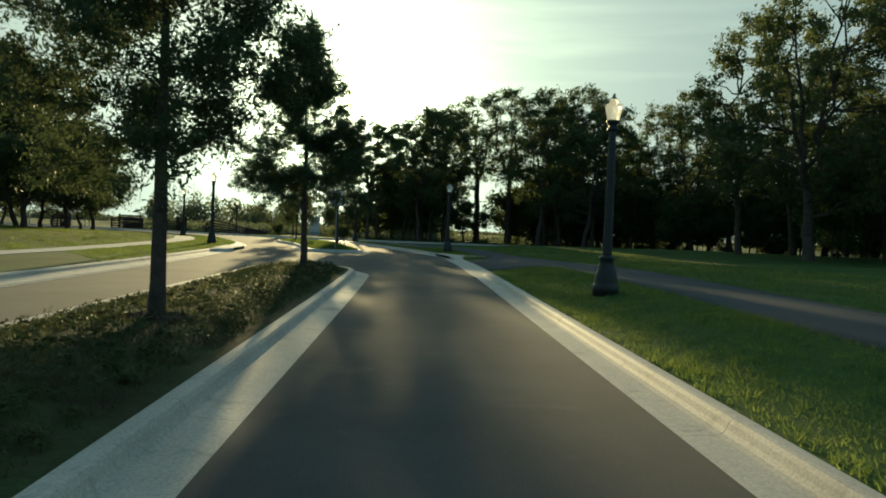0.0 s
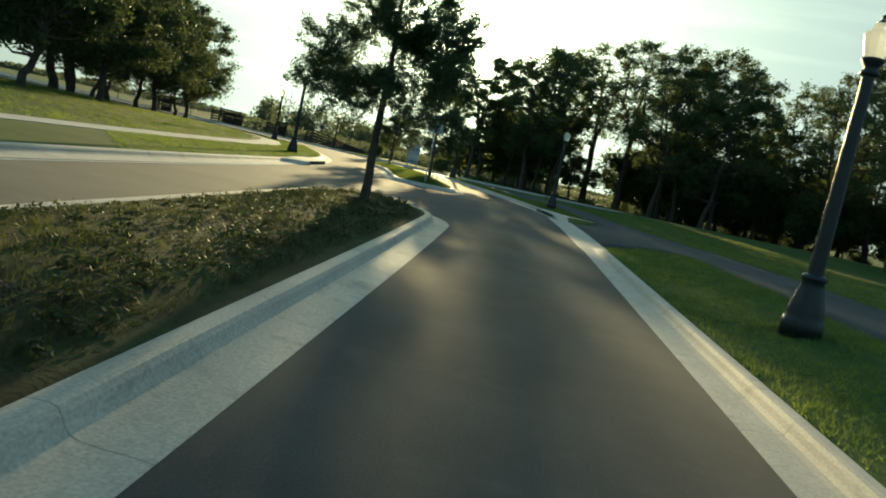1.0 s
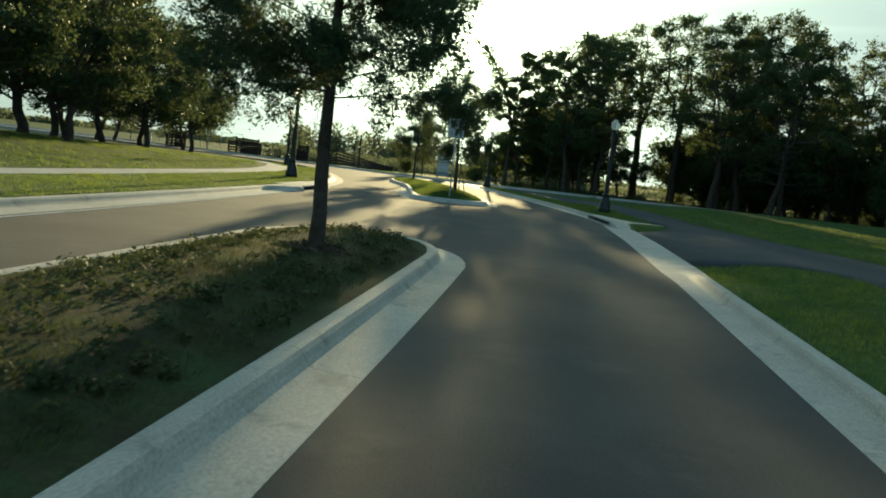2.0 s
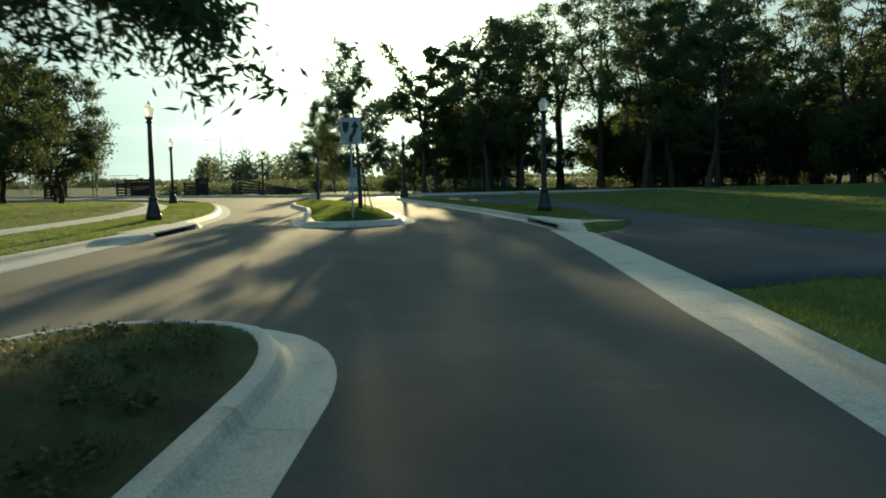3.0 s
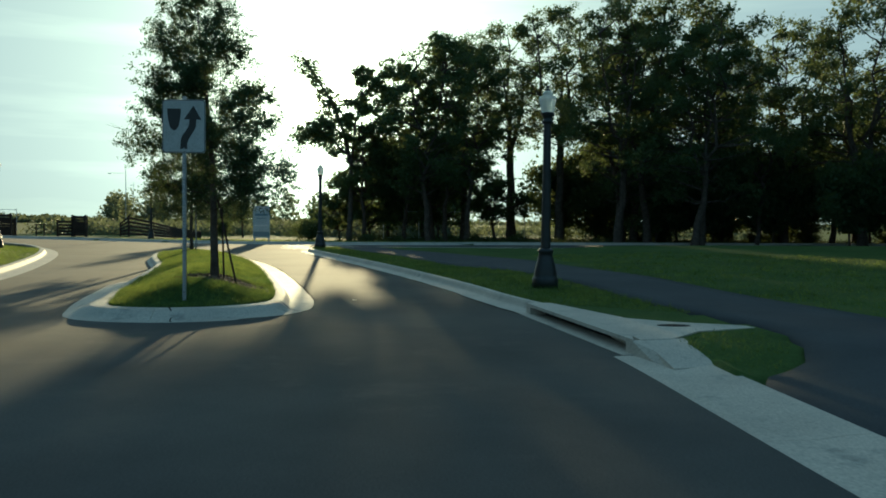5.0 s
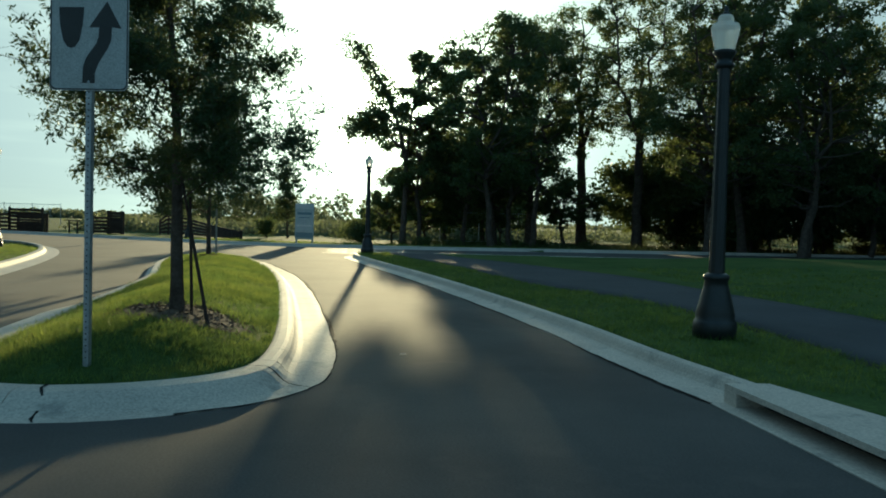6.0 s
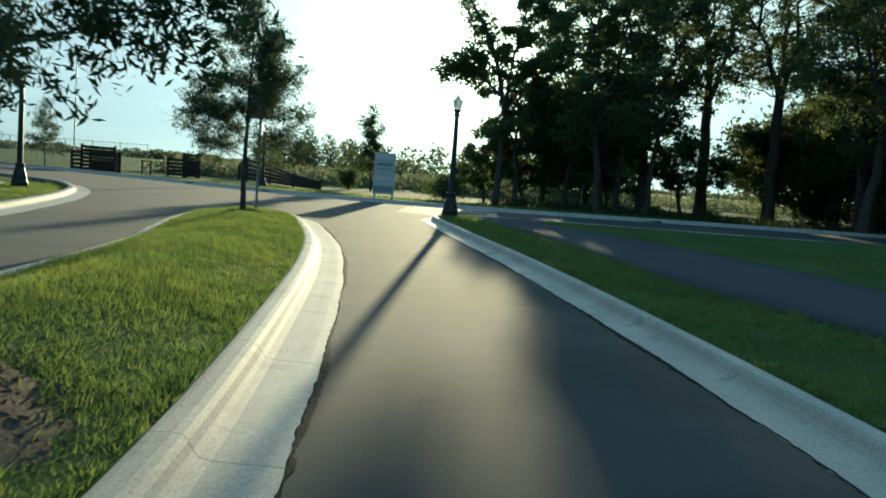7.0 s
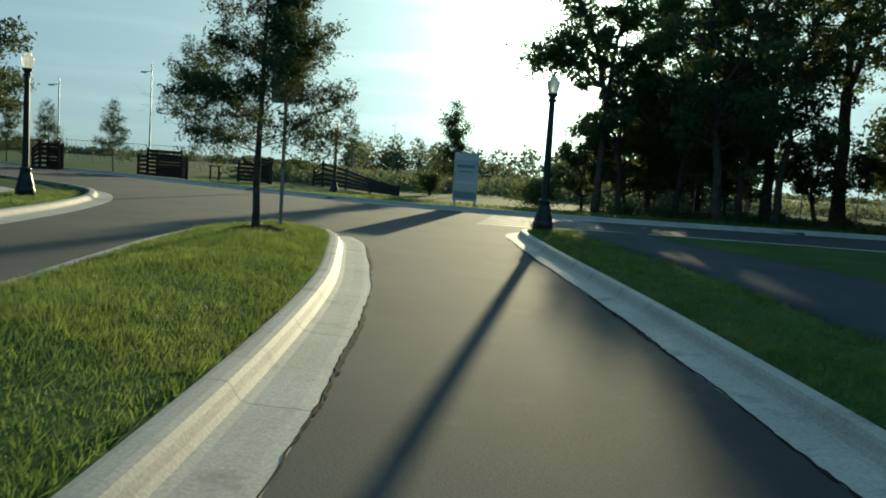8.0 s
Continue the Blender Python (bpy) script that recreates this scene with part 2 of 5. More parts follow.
def normals_of(Q):
    """Unit normals, to the right of the way along Q."""
    T = np.gradient(Q, axis=0)
    T /= np.linalg.norm(T, axis=1)[:, None] + 1e-9
    return np.stack([T[:, 1], -T[:, 0]], 1)


def inside(poly, X, Y):
    res = np.zeros(X.shape, bool)
    P = np.array(poly)
    for (x1, y1), (x2, y2) in zip(P, np.roll(P, -1, 0)):
        c = ((y1 > Y) != (y2 > Y)) & (X < (x2 - x1) * (Y - y1) / (y2 - y1 + 1e-12) + x1)
        res ^= c
    return res


def edge_dist(poly, X, Y, closed=True):
    P = np.array(poly)
    d = np.full(X.shape, 1e9)
    Q = np.roll(P, -1, 0) if closed else P[1:]
    for (x1, y1), (x2, y2) in zip(P, Q):
        L = (x2 - x1) ** 2 + (y2 - y1) ** 2 + 1e-12
        t = np.clip(((X - x1) * (x2 - x1) + (Y - y1) * (y2 - y1)) / L, 0, 1)
        d = np.minimum(d, np.hypot(X - x1 - t * (x2 - x1), Y - y1 - t * (y2 - y1)))
    return d


def smooth(a, b, v):
    t = np.clip((v - a) / (b - a), 0, 1)
    return t * t * (3 - 2 * t)

# ---- plan of the roads: lines along the back of the kerbs ----
MEDIAN = [(-1.8, -60), (-1.8, 10), (-1.87, 24.6), (-2.05, 25.9), (-2.5, 26.8), (-3.2, 27.1), (-3.9, 26.8), (-4.4, 25.9), (-4.55, 24.6), (-4.55, 10), (-4.5, -60)]
ISLAND = [(-4.3, 44.72), (-3.65, 44.95), (-3.15, 45.45), (-3.0, 46.1), (-3.25, 48.0), (-4.1, 52.0), (-5.0, 55.8), (-6.05, 59.5), (-7.2, 62.7),
          (-8.1, 65.0), (-8.8, 66.2), (-9.5, 66.5), (-10.1, 66.1), (-10.3, 65.2), (-9.65, 62.1), (-8.75, 59.3), (-7.85, 56.6), (-6.75, 51.5),
          (-6.05, 48.0), (-5.62, 46.2), (-5.40, 45.35), (-5.25, 44.98), (-4.95, 44.80)]
RIGHT_LOW = [(2.55, -60), (2.55, 0), (2.55, 20), (2.55, 28.6), (2.72, 29.6), (2.66, 35), (2.5, 39.8), (2.4, 41.6)]
RIGHT_HIGH = [(2.4, 41.6), (2.25, 43.6), (1.6, 45.6), (1.15, 47.4), (0.65, 49.9), (-0.36, 54.0), (-1.88, 59.5), (-3.78, 65.7), (-5.0, 69.9),
              (-5.25, 71.3), (-4.8, 72.5), (-3.6, 73.2), (0, 73.7), (12, 75.2), (60, 85)]
FAR_SIDE = [(60, 97), (40, 93), (6, 85.0), (-4, 82.3), (-12, 82.6), (-20, 86.5), (-36, 95.0), (-70, 108)]
LEFT_SIDE = [(-70, 97), (-40, 84.5), (-24, 76.8), (-20.8, 74.6), (-19.3, 72.9), (-17.7, 70.5), (-15.5, 66.0), (-12.9, 58.8), (-10.8, 51.2),
             (-9.7, 43.0), (-9.1, 33.0), (-8.8, 24), (-8.7, 14), (-8.7, -60)]
ISLAND_LINE = resample(ISLAND + ISLAND[:1], 0.3)
MEDIAN_LINE = resample(MEDIAN, 0.3)
PAVED = np.concatenate([resample(a, 0.5) for a in (RIGHT_LOW, RIGHT_HIGH, FAR_SIDE, LEFT_SIDE)])
TRAIL_NEAR = [(5.1, -60), (5.1, 10), (5.1, 23), (4.7, 27.5), (3.6, 29.4), (2.70, 30.0), (2.66, 33), (2.61, 36), (2.50, 39.6), (3.2, 40.1), (3.75, 41.3), (3.85, 42.6),
              (3.6, 44.2), (2.75, 49.6), (1.9, 52.6), (0.4, 57.4), (-1.5, 64.2), (-3.7, 70.2), (-4.2, 72.6)]
TRAIL_FAR = [(7.7, -60), (7.7, 10), (7.8, 23), (7.7, 28), (7.5, 31), (7.3, 33.5), (7.0, 36), (6.7, 38.5), (6.45, 41), (6.3, 42), (6.1, 43.4), (5.95, 44.6),
             (5.7, 46.4), (4.7, 51.8), (3.9, 55.0), (2.9, 60.5), (1.0, 66.0), (-1.5, 70.8), (-2.4, 73.4)]
PATH_NEAR = [(-12.0, -60), (-12.1, 10), (-12.3, 30), (-12.6, 40), (-13.0, 47.5), (-14.3, 55.5), (-16.2, 61.5), (-18.6, 67.0), (-21.0, 72.0)]
PATH_FAR = [(-13.4, -60), (-13.4, 10), (-13.5, 30), (-13.9, 40), (-14.4, 47.5), (-15.8, 56.0), (-17.7, 62.3), (-20.0, 67.8), (-22.4, 72.8)]
TRAIL_A, TRAIL_B = resample(TRAIL_NEAR, 0.8), resample(TRAIL_FAR, 0.8)
PATH_A, PATH_B = resample(PATH_NEAR, 0.8), resample(PATH_FAR, 0.8)
TRAIL_POLY = np.concatenate([TRAIL_A, TRAIL_B[::-1]])
PATH_POLY = np.concatenate([PATH_A, PATH_B[::-1]])


def lawn(X, Y):
    """Height of the grass, wherever it grows."""
    X, Y = np.asarray(X, float), np.asarray(Y, float)
    z = np.full(X.shape, 0.15)
    z += 0.22 * smooth(2.7, 4.6, X) * smooth(48, 24, Y)                   # right-hand verge, near part
    z += 0.10 * smooth(0.3, 2.0, X) * smooth(46, 52, Y) * smooth(66, 56, Y)
    z += 0.25 * smooth(9, 22, X) * smooth(80, 60, Y)
    z += 0.26 * smooth(4, 10, X) * smooth(54, 66, Y) * smooth(75, 70.5, Y)     # low bank before the street
    z += 0.20 * smooth(-14, -24, X) * smooth(80, 50, Y) + 0.30 * smooth(-14.5, -21, X) * smooth(64, 44, Y)
    z -= 0.13 * smooth(25.5, 29.5, Y) * smooth(41.3, 40.2, Y) * smooth(4.6, 2.6, X) * (X > 2.0)   # dropped kerb
    z -= 0.10 * smooth(-15.5, -18, X) * smooth(58, 66, Y)
    z -= 0.22 * smooth(78, 96, Y)
    z += 0.05 * np.sin(X * 0.31 + 1.3) * np.sin(Y * 0.23) * smooth(8, 16, np.abs(X))
    dm = edge_dist(MEDIAN_LINE[::3], X, Y, False)
    z = np.where(inside(MEDIAN_LINE[::3], X, Y), 0.15 + 0.12 * smooth(0, 1.2, dm), z)
    di = edge_dist(ISLAND_LINE[::2], X, Y)
    return np.where(inside(ISLAND_LINE[::2], X, Y), 0.16 + (0.25 - 0.13 * smooth(49, 61, Y)) * smooth(0, 1.25, di), z)


def ground_z(X, Y):
    X, Y = np.asarray(X, float), np.asarray(Y, float)
    z = lawn(X, Y)
    isle = inside(MEDIAN_LINE[::2], X, Y) | inside(ISLAND_LINE, X, Y)
    road = inside(PAVED, X, Y) & ~isle
    d = np.minimum(edge_dist(PAVED[::2], X, Y), np.minimum(edge_dist(MEDIAN_LINE[::2], X, Y, False), edge_dist(ISLAND_LINE, X, Y)))
    z = np.where(road, np.where(d < 0.1, 0.1, -0.2), z)
    z = np.where(~road & (inside(TRAIL_POLY, X, Y) | inside(PATH_POLY, X, Y)), z - 0.09, z)
    z = np.where((X > 1.9) & (X < 3.3) & (Y > 29.6) & (Y < 39.8), np.minimum(z, -0.12), z)
    behind = 2.57 + 0.21 * smooth(26.2, 28.5, Y)
    z = np.where((X > 1.7) & (X < behind) & (Y > 25.9) & (Y <= 29.8), np.minimum(z, -0.03), z)    # under the sinking kerb
    return z


def grid_lines(lo, hi, fine, centre_lo, centre_hi, grow=1.25):
    a = list(np.arange(centre_lo, centre_hi + 1e-6, fine))
    step, v = fine, centre_hi
    while v < hi:
        step *= grow
        v += step
        a.append(v)
    step, v = fine, centre_lo
    while v > lo:
        step *= grow
        v -= step
        a.insert(0, v)
    return np.array(a)


GX, GY = grid_lines(-1800, 1800, 0.19, -23, 9.5), grid_lines(-300, 2600, 0.19, 3, 74)
XX, YY = np.meshgrid(GX, GY)
ZZ = ground_z(XX, YY)
nx, ny = len(GX), len(GY)
me = bpy.data.meshes.new("ground")
verts = np.stack([XX, YY, ZZ], -1).reshape(-1, 3)
ii = (np.arange(ny - 1)[:, None] * nx + np.arange(nx - 1)[None, :]).ravel()
quads = np.stack([ii, ii + 1, ii + nx + 1, ii + nx], 1)


def numpy_mesh(me, verts, polys):
    """Fills a mesh from arrays of vertices and of equal-sided faces."""
    k = polys.shape[1]
    me.vertices.add(len(verts))
    me.vertices.foreach_set("co", np.ascontiguousarray(verts, np.float32).ravel())
    me.loops.add(polys.size)
    me.loops.foreach_set("vertex_index", np.ascontiguousarray(polys, np.int32).ravel())
    me.polygons.add(len(polys))
    me.polygons.foreach_set("loop_start", np.arange(0, polys.size, k, dtype=np.int32))
    me.update(calc_edges=True)
    return me


numpy_mesh(me, verts, quads)
me.materials.append(M["soil"])
me.shade_smooth()
tagged(new("ground", me), "mown green lawn and open fields", "ground", kind="structure")

# worn, half-bare bed of the median
bx, by = np.meshgrid(np.linspace(-4.62, -1.74, 73), np.arange(-20, 27.2, 0.15))
bed_z = np.where(inside(MEDIAN_LINE, bx, by), lawn(bx, by) + 0.005, 0.135)
rows_n, cols_n = bx.shape
ii = (np.arange(rows_n - 1)[:, None] * cols_n + np.arange(cols_n - 1)[None, :]).ravel()
bed_faces = np.stack([ii, ii + 1, ii + cols_n + 1, ii + cols_n], 1)
mid_x, mid_y = bx.ravel()[bed_faces].mean(1), by.ravel()[bed_faces].mean(1)
bed_faces = bed_faces[inside(MEDIAN_LINE, mid_x, mid_y) | (edge_dist(MEDIAN_LINE, mid_x, mid_y, False) < 0.05)]
me = numpy_mesh(bpy.data.meshes.new("median_bed"), np.stack([bx, by, bed_z], -1).reshape(-1, 3), bed_faces)
me.materials.append(M["bare_soil"])
me.shade_smooth()
tagged(new("median_bed", me), "half-bare brown soil with thin grass on the median", "ground", kind="structure")

# road: one sheet of asphalt from kerb to kerb
bm = bmesh.new()
outline = [bm.verts.new((x, y, 0.0)) for x, y in PAVED[::2]]
bmesh.ops.triangle_fill(bm, use_beauty=True, edges=[bm.edges.new((a, b)) for a, b in zip(outline, outline[1:] + outline[:1])])
bmesh.ops.recalc_face_normals(bm, faces=bm.faces)
if sum(f.normal.z for f in bm.faces) < 0:
    bmesh.ops.reverse_faces(bm, faces=bm.faces)
me = bpy.data.meshes.new("road")
bm.to_mesh(me)
bm.free()
me.materials.append(M["asphalt"])
tagged(new("road", me), "dark worn asphalt road splitting round a planted island", "road", kind="structure")


def strip(name, near, far, lift, material, label, category, across=6):
    k = min(len(near), len(far))
    ia, ib = np.linspace(0, len(near) - 1, k * 2), np.linspace(0, len(far) - 1, k * 2)
    A = np.stack([np.interp(ia, np.arange(len(near)), near[:, j]) for j in (0, 1)], 1)
    B = np.stack([np.interp(ib, np.arange(len(far)), far[:, j]) for j in (0, 1)], 1)
    t = np.linspace(0, 1, across)[None, :, None]
    G = A[:, None] * (1 - t) + B[:, None] * t
    z = lawn(G[..., 0], G[..., 1]) + lift
    top = np.concatenate([G, z[..., None]], -1)
    low = top[:, [0, -1]] - np.array([0, 0, 0.14])
    V = np.concatenate([low[:, :1], top, low[:, 1:]], 1)
    h, w = V.shape[:2]
    i = (np.arange(h - 1)[:, None] * w + np.arange(w - 1)[None, :]).ravel()
    m = numpy_mesh(bpy.data.meshes.new(name), V.reshape(-1, 3), np.stack([i, i + 1, i + w + 1, i + w], 1))
    m.materials.append(material)
    return tagged(new(name, m), label, category, kind="structure")


strip("cycle_trail", TRAIL_A, TRAIL_B, 0.012, M["trail"], "wide grey asphalt trail beside the road", "trail")


def kerb(name, line, side, profile, label, step=0.3, section=3.0, skip=()):
    """Kerb sections along a line; profile runs from the grass edge outwards: (distance, height)."""
    top = tagged(new(name), label, "kerb", kind="structure")
    Q = resample(line, step)
    Nn = normals_of(Q) * side
    per = max(2, int(section / step))
    gap = [any(lo <= q[1] <= hi and xlo <= q[0] <= xhi for lo, hi, xlo, xhi in skip) for q in (Q[1:] + Q[:-1]) / 2]
    runs, a = [], 0
    for k in range(len(Q) - 1):
        if gap[k]:
            runs += [(a, k)] if k > a else []
            a = k + 1
        elif k + 1 - a == per or k == len(Q) - 2:
            runs.append((a, k + 1))
            a = k + 1
    for a, b in runs:
        rows = []
        seg = Q[a:b + 1].copy()
        way = (seg[-1] - seg[-2])
        seg[-1] = seg[-1] - way / np.linalg.norm(way) * 0.007      # open joint
        for q, nn in zip(seg, Nn[a:b + 1]):
            shape = profile(q) if callable(profile) else profile
            ring = [(q[0] + nn[0] * dd, q[1] + nn[1] * dd, zz) for dd, zz in shape]
            ring += [(q[0] + nn[0] * shape[-1][0], q[1] + nn[1] * shape[-1][0], -0.25), (q[0], q[1], -0.25)]
            rows.append(ring)
        w = len(rows[0])
        V = [v for r in rows for v in r]
        F = [(i * w + j, i * w + (j + 1) % w, (i + 1) * w + (j + 1) % w, (i + 1) * w + j) for i in range(len(rows) - 1) for j in range(w)]
        F += [tuple(range(w))[::-1], tuple((len(rows) - 1) * w + j for j in range(w))]
        if side < 0:
            F = [f[::-1] for f in F]
        me = mesh_from("kerb_section", V, F, M["concrete"], False)
        part("kerb_section", me, None, top)
    return top


GUTTER = [(0, 0.13), (0.02, 0.148), (0.06, 0.155), (0.14, 0.155), (0.185, 0.146), (0.215, 0.115), (0.24, 0.070), (0.27, 0.036), (0.33, 0.021), (0.46, 0.013), (0.60, 0.010), (0.70, 0.002)]
PLAIN = GUTTER[:8] + [(0.31, 0.024), (0.32, 0.014), (0.33, 0.008), (0.34, 0.002)]
FRONT = [(0, 0.13), (0.02, 0.150), (0.08, 0.157), (0.18, 0.158), (0.27, 0.150), (0.33, 0.125), (0.40, 0.085), (0.47, 0.045), (0.53, 0.020), (0.58, 0.010), (0.62, 0.006), (0.66, 0.002)]
FLAT = [(0, 0.03), (0.015, 0.052), (0.2, 0.045), (0.36, 0.024), (0.46, 0.012), (0.70, 0.011), (0.82, 0.002)]


def island_profile(q):
    """Broad face at the island's head, a gutter along both flanks, a plain kerb at the back."""
    head = 1 - float(smooth(45.35, 46.5, q[1]))
    back = float(smooth(50.5, 53.0, q[1])) if q[0] < -9.3 + (66.4 - q[1]) * 0.26 else 0.0
    return [(a[0] * (1 - head - back) + b[0] * head + c[0] * back, a[1] * (1 - head - back) + b[1] * head + c[1] * back) for a, b, c in zip(GUTTER, FRONT, PLAIN)]


kerb("median_kerb", MEDIAN[:6], 1, [(d * 0.88, h) for d, h in GUTTER], "pale concrete kerb with a broad gutter")
kerb("median_kerb_far", MEDIAN[5:], 1, PLAIN, "pale concrete kerb")
NARROW = [(d * 0.76, h) for d, h in GUTTER]
kerb("island_kerb", ISLAND[10:] + ISLAND[:11], 1, island_profile, "broad pale concrete kerb, cracked at the joints", step=0.2, section=2.4)
SPLAY = (0, 0.015, 0.10, 0.20, 0.28, 0.36, 0.41, 0.46, 0.55, 0.62, 0.70, 0.82)
SUNK = [(d - 0.21, float(np.interp(d, [a for a, _ in FLAT], [b for _, b in FLAT]))) for d in SPLAY]


def verge_profile(q):
    """A gutter kerb that sinks to the dropped kerb."""
    w = float(smooth(26.2, 28.5, q[1]))
    return [(a[0] * (1 - w) + b[0] * w, a[1] * (1 - w) + b[1] * w) for a, b in zip(NARROW, SUNK)]


kerb("verge_kerb", RIGHT_LOW[:4], -1, verge_profile, "pale concrete kerb with a broad gutter")
kerb("dropped_kerb", [(2.76, 28.6), (2.72, 32), (2.68, 35), (2.59, 37.5), (2.48, 40.4), (2.42, 41.3)], -1, FLAT, "pale concrete dropped kerb in front of the trail")
kerb("verge_kerb_far", RIGHT_HIGH[2:], -1, [(d * 0.74, h) for d, h in GUTTER], "pale concrete kerb with a broad gutter")
DRAIN_Y0, DRAIN_Y1 = 40.3, 44.4
FACE = [(0, 0.13), (0.10, 0.160), (0.30, 0.168), (0.50, 0.170), (0.60, 0.170), (0.70, 0.170), (0.80, 0.170), (0.86, 0.168), (0.90, 0.160), (0.93, 0.120), (0.95, 0.050), (0.96, 0.002)]


def left_profile(q):
    """A gutter kerb that swells to an upright face on both sides of the storm drain."""
    w = float(smooth(37.9, 40.1, q[1]) * smooth(46.6, 44.6, q[1]))
    return [(a[0] * (1 - w) + b[0] * w, a[1] * (1 - w) + b[1] * w) for a, b in zip(GUTTER, FACE)]


kerb("left_kerb", LEFT_SIDE, -1, left_profile, "pale concrete kerb with a broad gutter", skip=((DRAIN_Y0, DRAIN_Y1, -11, -8),))
kerb("far_kerb", FAR_SIDE, -1, GUTTER, "pale concrete kerb along the crossing street")


# footpath of square concrete slabs on the left-hand verge
def slabs(name, near, far, label, size=1.5):
    top = tagged(new(name), label, "footpath", kind="structure")
    A, B = resample(near, size), resample(far, size)
    k = min(len(A), len(B)) - 1
    for i in range(k):
        u, v = i * (len(A) - 1) / k, i * (len(B) - 1) / k
        u2, v2 = u + (len(A) - 1) / k * 0.993, v + (len(B) - 1) / k * 0.993
        pick = lambda P, t: P[int(t)] * (1 - t % 1) + P[min(int(t) + 1, len(P) - 1)] * (t % 1)
        c = [pick(A, u), pick(A, u2), pick(B, v2), pick(B, v)]
        hi = [(x, y, float(lawn(x, y)) + 0.015) for x, y in c]
        lo = [(x, y, z - 0.14) for x, y, z in hi]
        F = [(0, 1, 2, 3), (4, 7, 6, 5)] + [(j, j + 4, (j + 1) % 4 + 4, (j + 1) % 4) for j in range(4)]
        part("paving_slab", mesh_from("paving_slab", hi + lo, F, M["paving"]), None, top)


slabs("footpath", [p for p in PATH_NEAR if p[1] >= 10], [p for p in PATH_FAR if p[1] >= 10], "pale concrete footpath across the lawn")


# storm drains: a concrete lid over a dark slot in the kerb
def storm_drain(name, front, back, wing, label):
    """front: the slot's two ends along the kerb; back: two corners behind; wing: a further corner of the lid."""
    ob = tagged(new(name), label, "storm drain")
    lid = [front[0], front[1], *wing, *back]
    part("lid", prism(lid, 0.125, 0.172), M["concrete"], ob)
    d = Vector((front[1][0] - front[0][0], front[1][1] - front[0][1], 0))
    nrm = Vector((-d.y, d.x, 0)).normalized()
    mid = Vector(((back[0][0] + back[1][0]) / 2, (back[0][1] + back[1][1]) / 2, 0))
    if nrm.dot(mid - Vector((*front[0], 0))) < 0:
        nrm = -nrm
    f0, f1 = Vector((*front[0], 0)), Vector((*front[1], 0))
    inn0, inn1 = f0 + nrm * 0.25, f1 + nrm * 0.25
    # solid wall, coloured dark for the shade under the lid
    part("throat", prism([inn0[:2], inn1[:2], (inn1 + nrm * 0.06)[:2], (inn0 + nrm * 0.06)[:2]], -0.2, 0.125), M["hollow_shade"], ob, "wall under the lid, coloured dark for the shade")
    for e, s in ((f0, 1), (f1, -1)):
        w = d.normalized() * 0.22 * s
        part("cheek", prism([e[:2], (e + w)[:2], (e + w + nrm * 0.3)[:2], (e + nrm * 0.3)[:2]], -0.2, 0.124), M["concrete"], ob)
    apron = [(f0 - nrm * 0.14)[:2], (f1 - nrm * 0.14)[:2], (f1 + nrm * 0.25)[:2], (f0 + nrm * 0.25)[:2]]
    part("apron", prism(apron, -0.2, 0.008), M["concrete"], ob)
    return ob


drain = storm_drain("storm_drain", [(1.86, 41.35), (1.22, 45.55)], [(1.62, 45.6), (2.3, 43.6)], [], "concrete storm drain with a dark kerb slot")
part("flume", prism([(1.95, 41.4), (2.35, 41.5), (2.9, 42.2), (3.75, 42.55), (3.7, 42.75), (2.9, 43.1), (2.31, 43.55), (1.9, 43.2)], 0.02, 0.168), M["concrete"], drain)
bm = bmesh.new()
v = [bm.verts.new(p) for p in ((1.84, 41.4, -0.1), (2.5, 41.55, -0.1), (2.46, 40.35, -0.1), (2.0, 40.35, -0.1), (1.84, 41.4, 0.16), (2.5, 41.55, 0.165), (2.46, 40.35, 0.045), (2.0, 40.35, 0.03), (1.98, 40.9, 0.11), (2.46, 40.95, 0.12))]
for q in ((4, 8, 9, 5), (8, 7, 6, 9), (0, 3, 7, 8, 4), (1, 5, 9, 6, 2), (3, 2, 6, 7), (0, 4, 5, 1), (0, 1, 2, 3)):
    bm.faces.new([v[i] for i in q])
bmesh.ops.recalc_face_normals(bm, faces=bm.faces)
part("ramp", bm, M["concrete"], drain)
# solid dark disc that paints the shade of the flume's opening
part("flume_hole_shade", prism([(2.75 + 0.22 * math.cos(a), 42.72 + 0.12 * math.sin(a)) for a in np.linspace(0, 2 * math.pi, 14, endpoint=False)], 0.1, 0.172), M["hollow_shade"], drain)
storm_drain("storm_drain", [(-8.85, 44.4), (-8.6, 40.3)], [(-9.6, 40.3), (-9.85, 44.4)], [], "concrete storm drain with a dark kerb slot")

# painted markings
def painted(name, pts, label, z=0.004):
    bm = bmesh.new()
    bm.faces.new([bm.verts.new((x, y, z)) for x, y in pts])
    bmesh.ops.recalc_face_normals(bm, faces=bm.faces)
    me = bpy.data.meshes.new(name)
    bm.to_mesh(me)
    bm.free()
    me.materials.append(M["road_paint"])
    return me


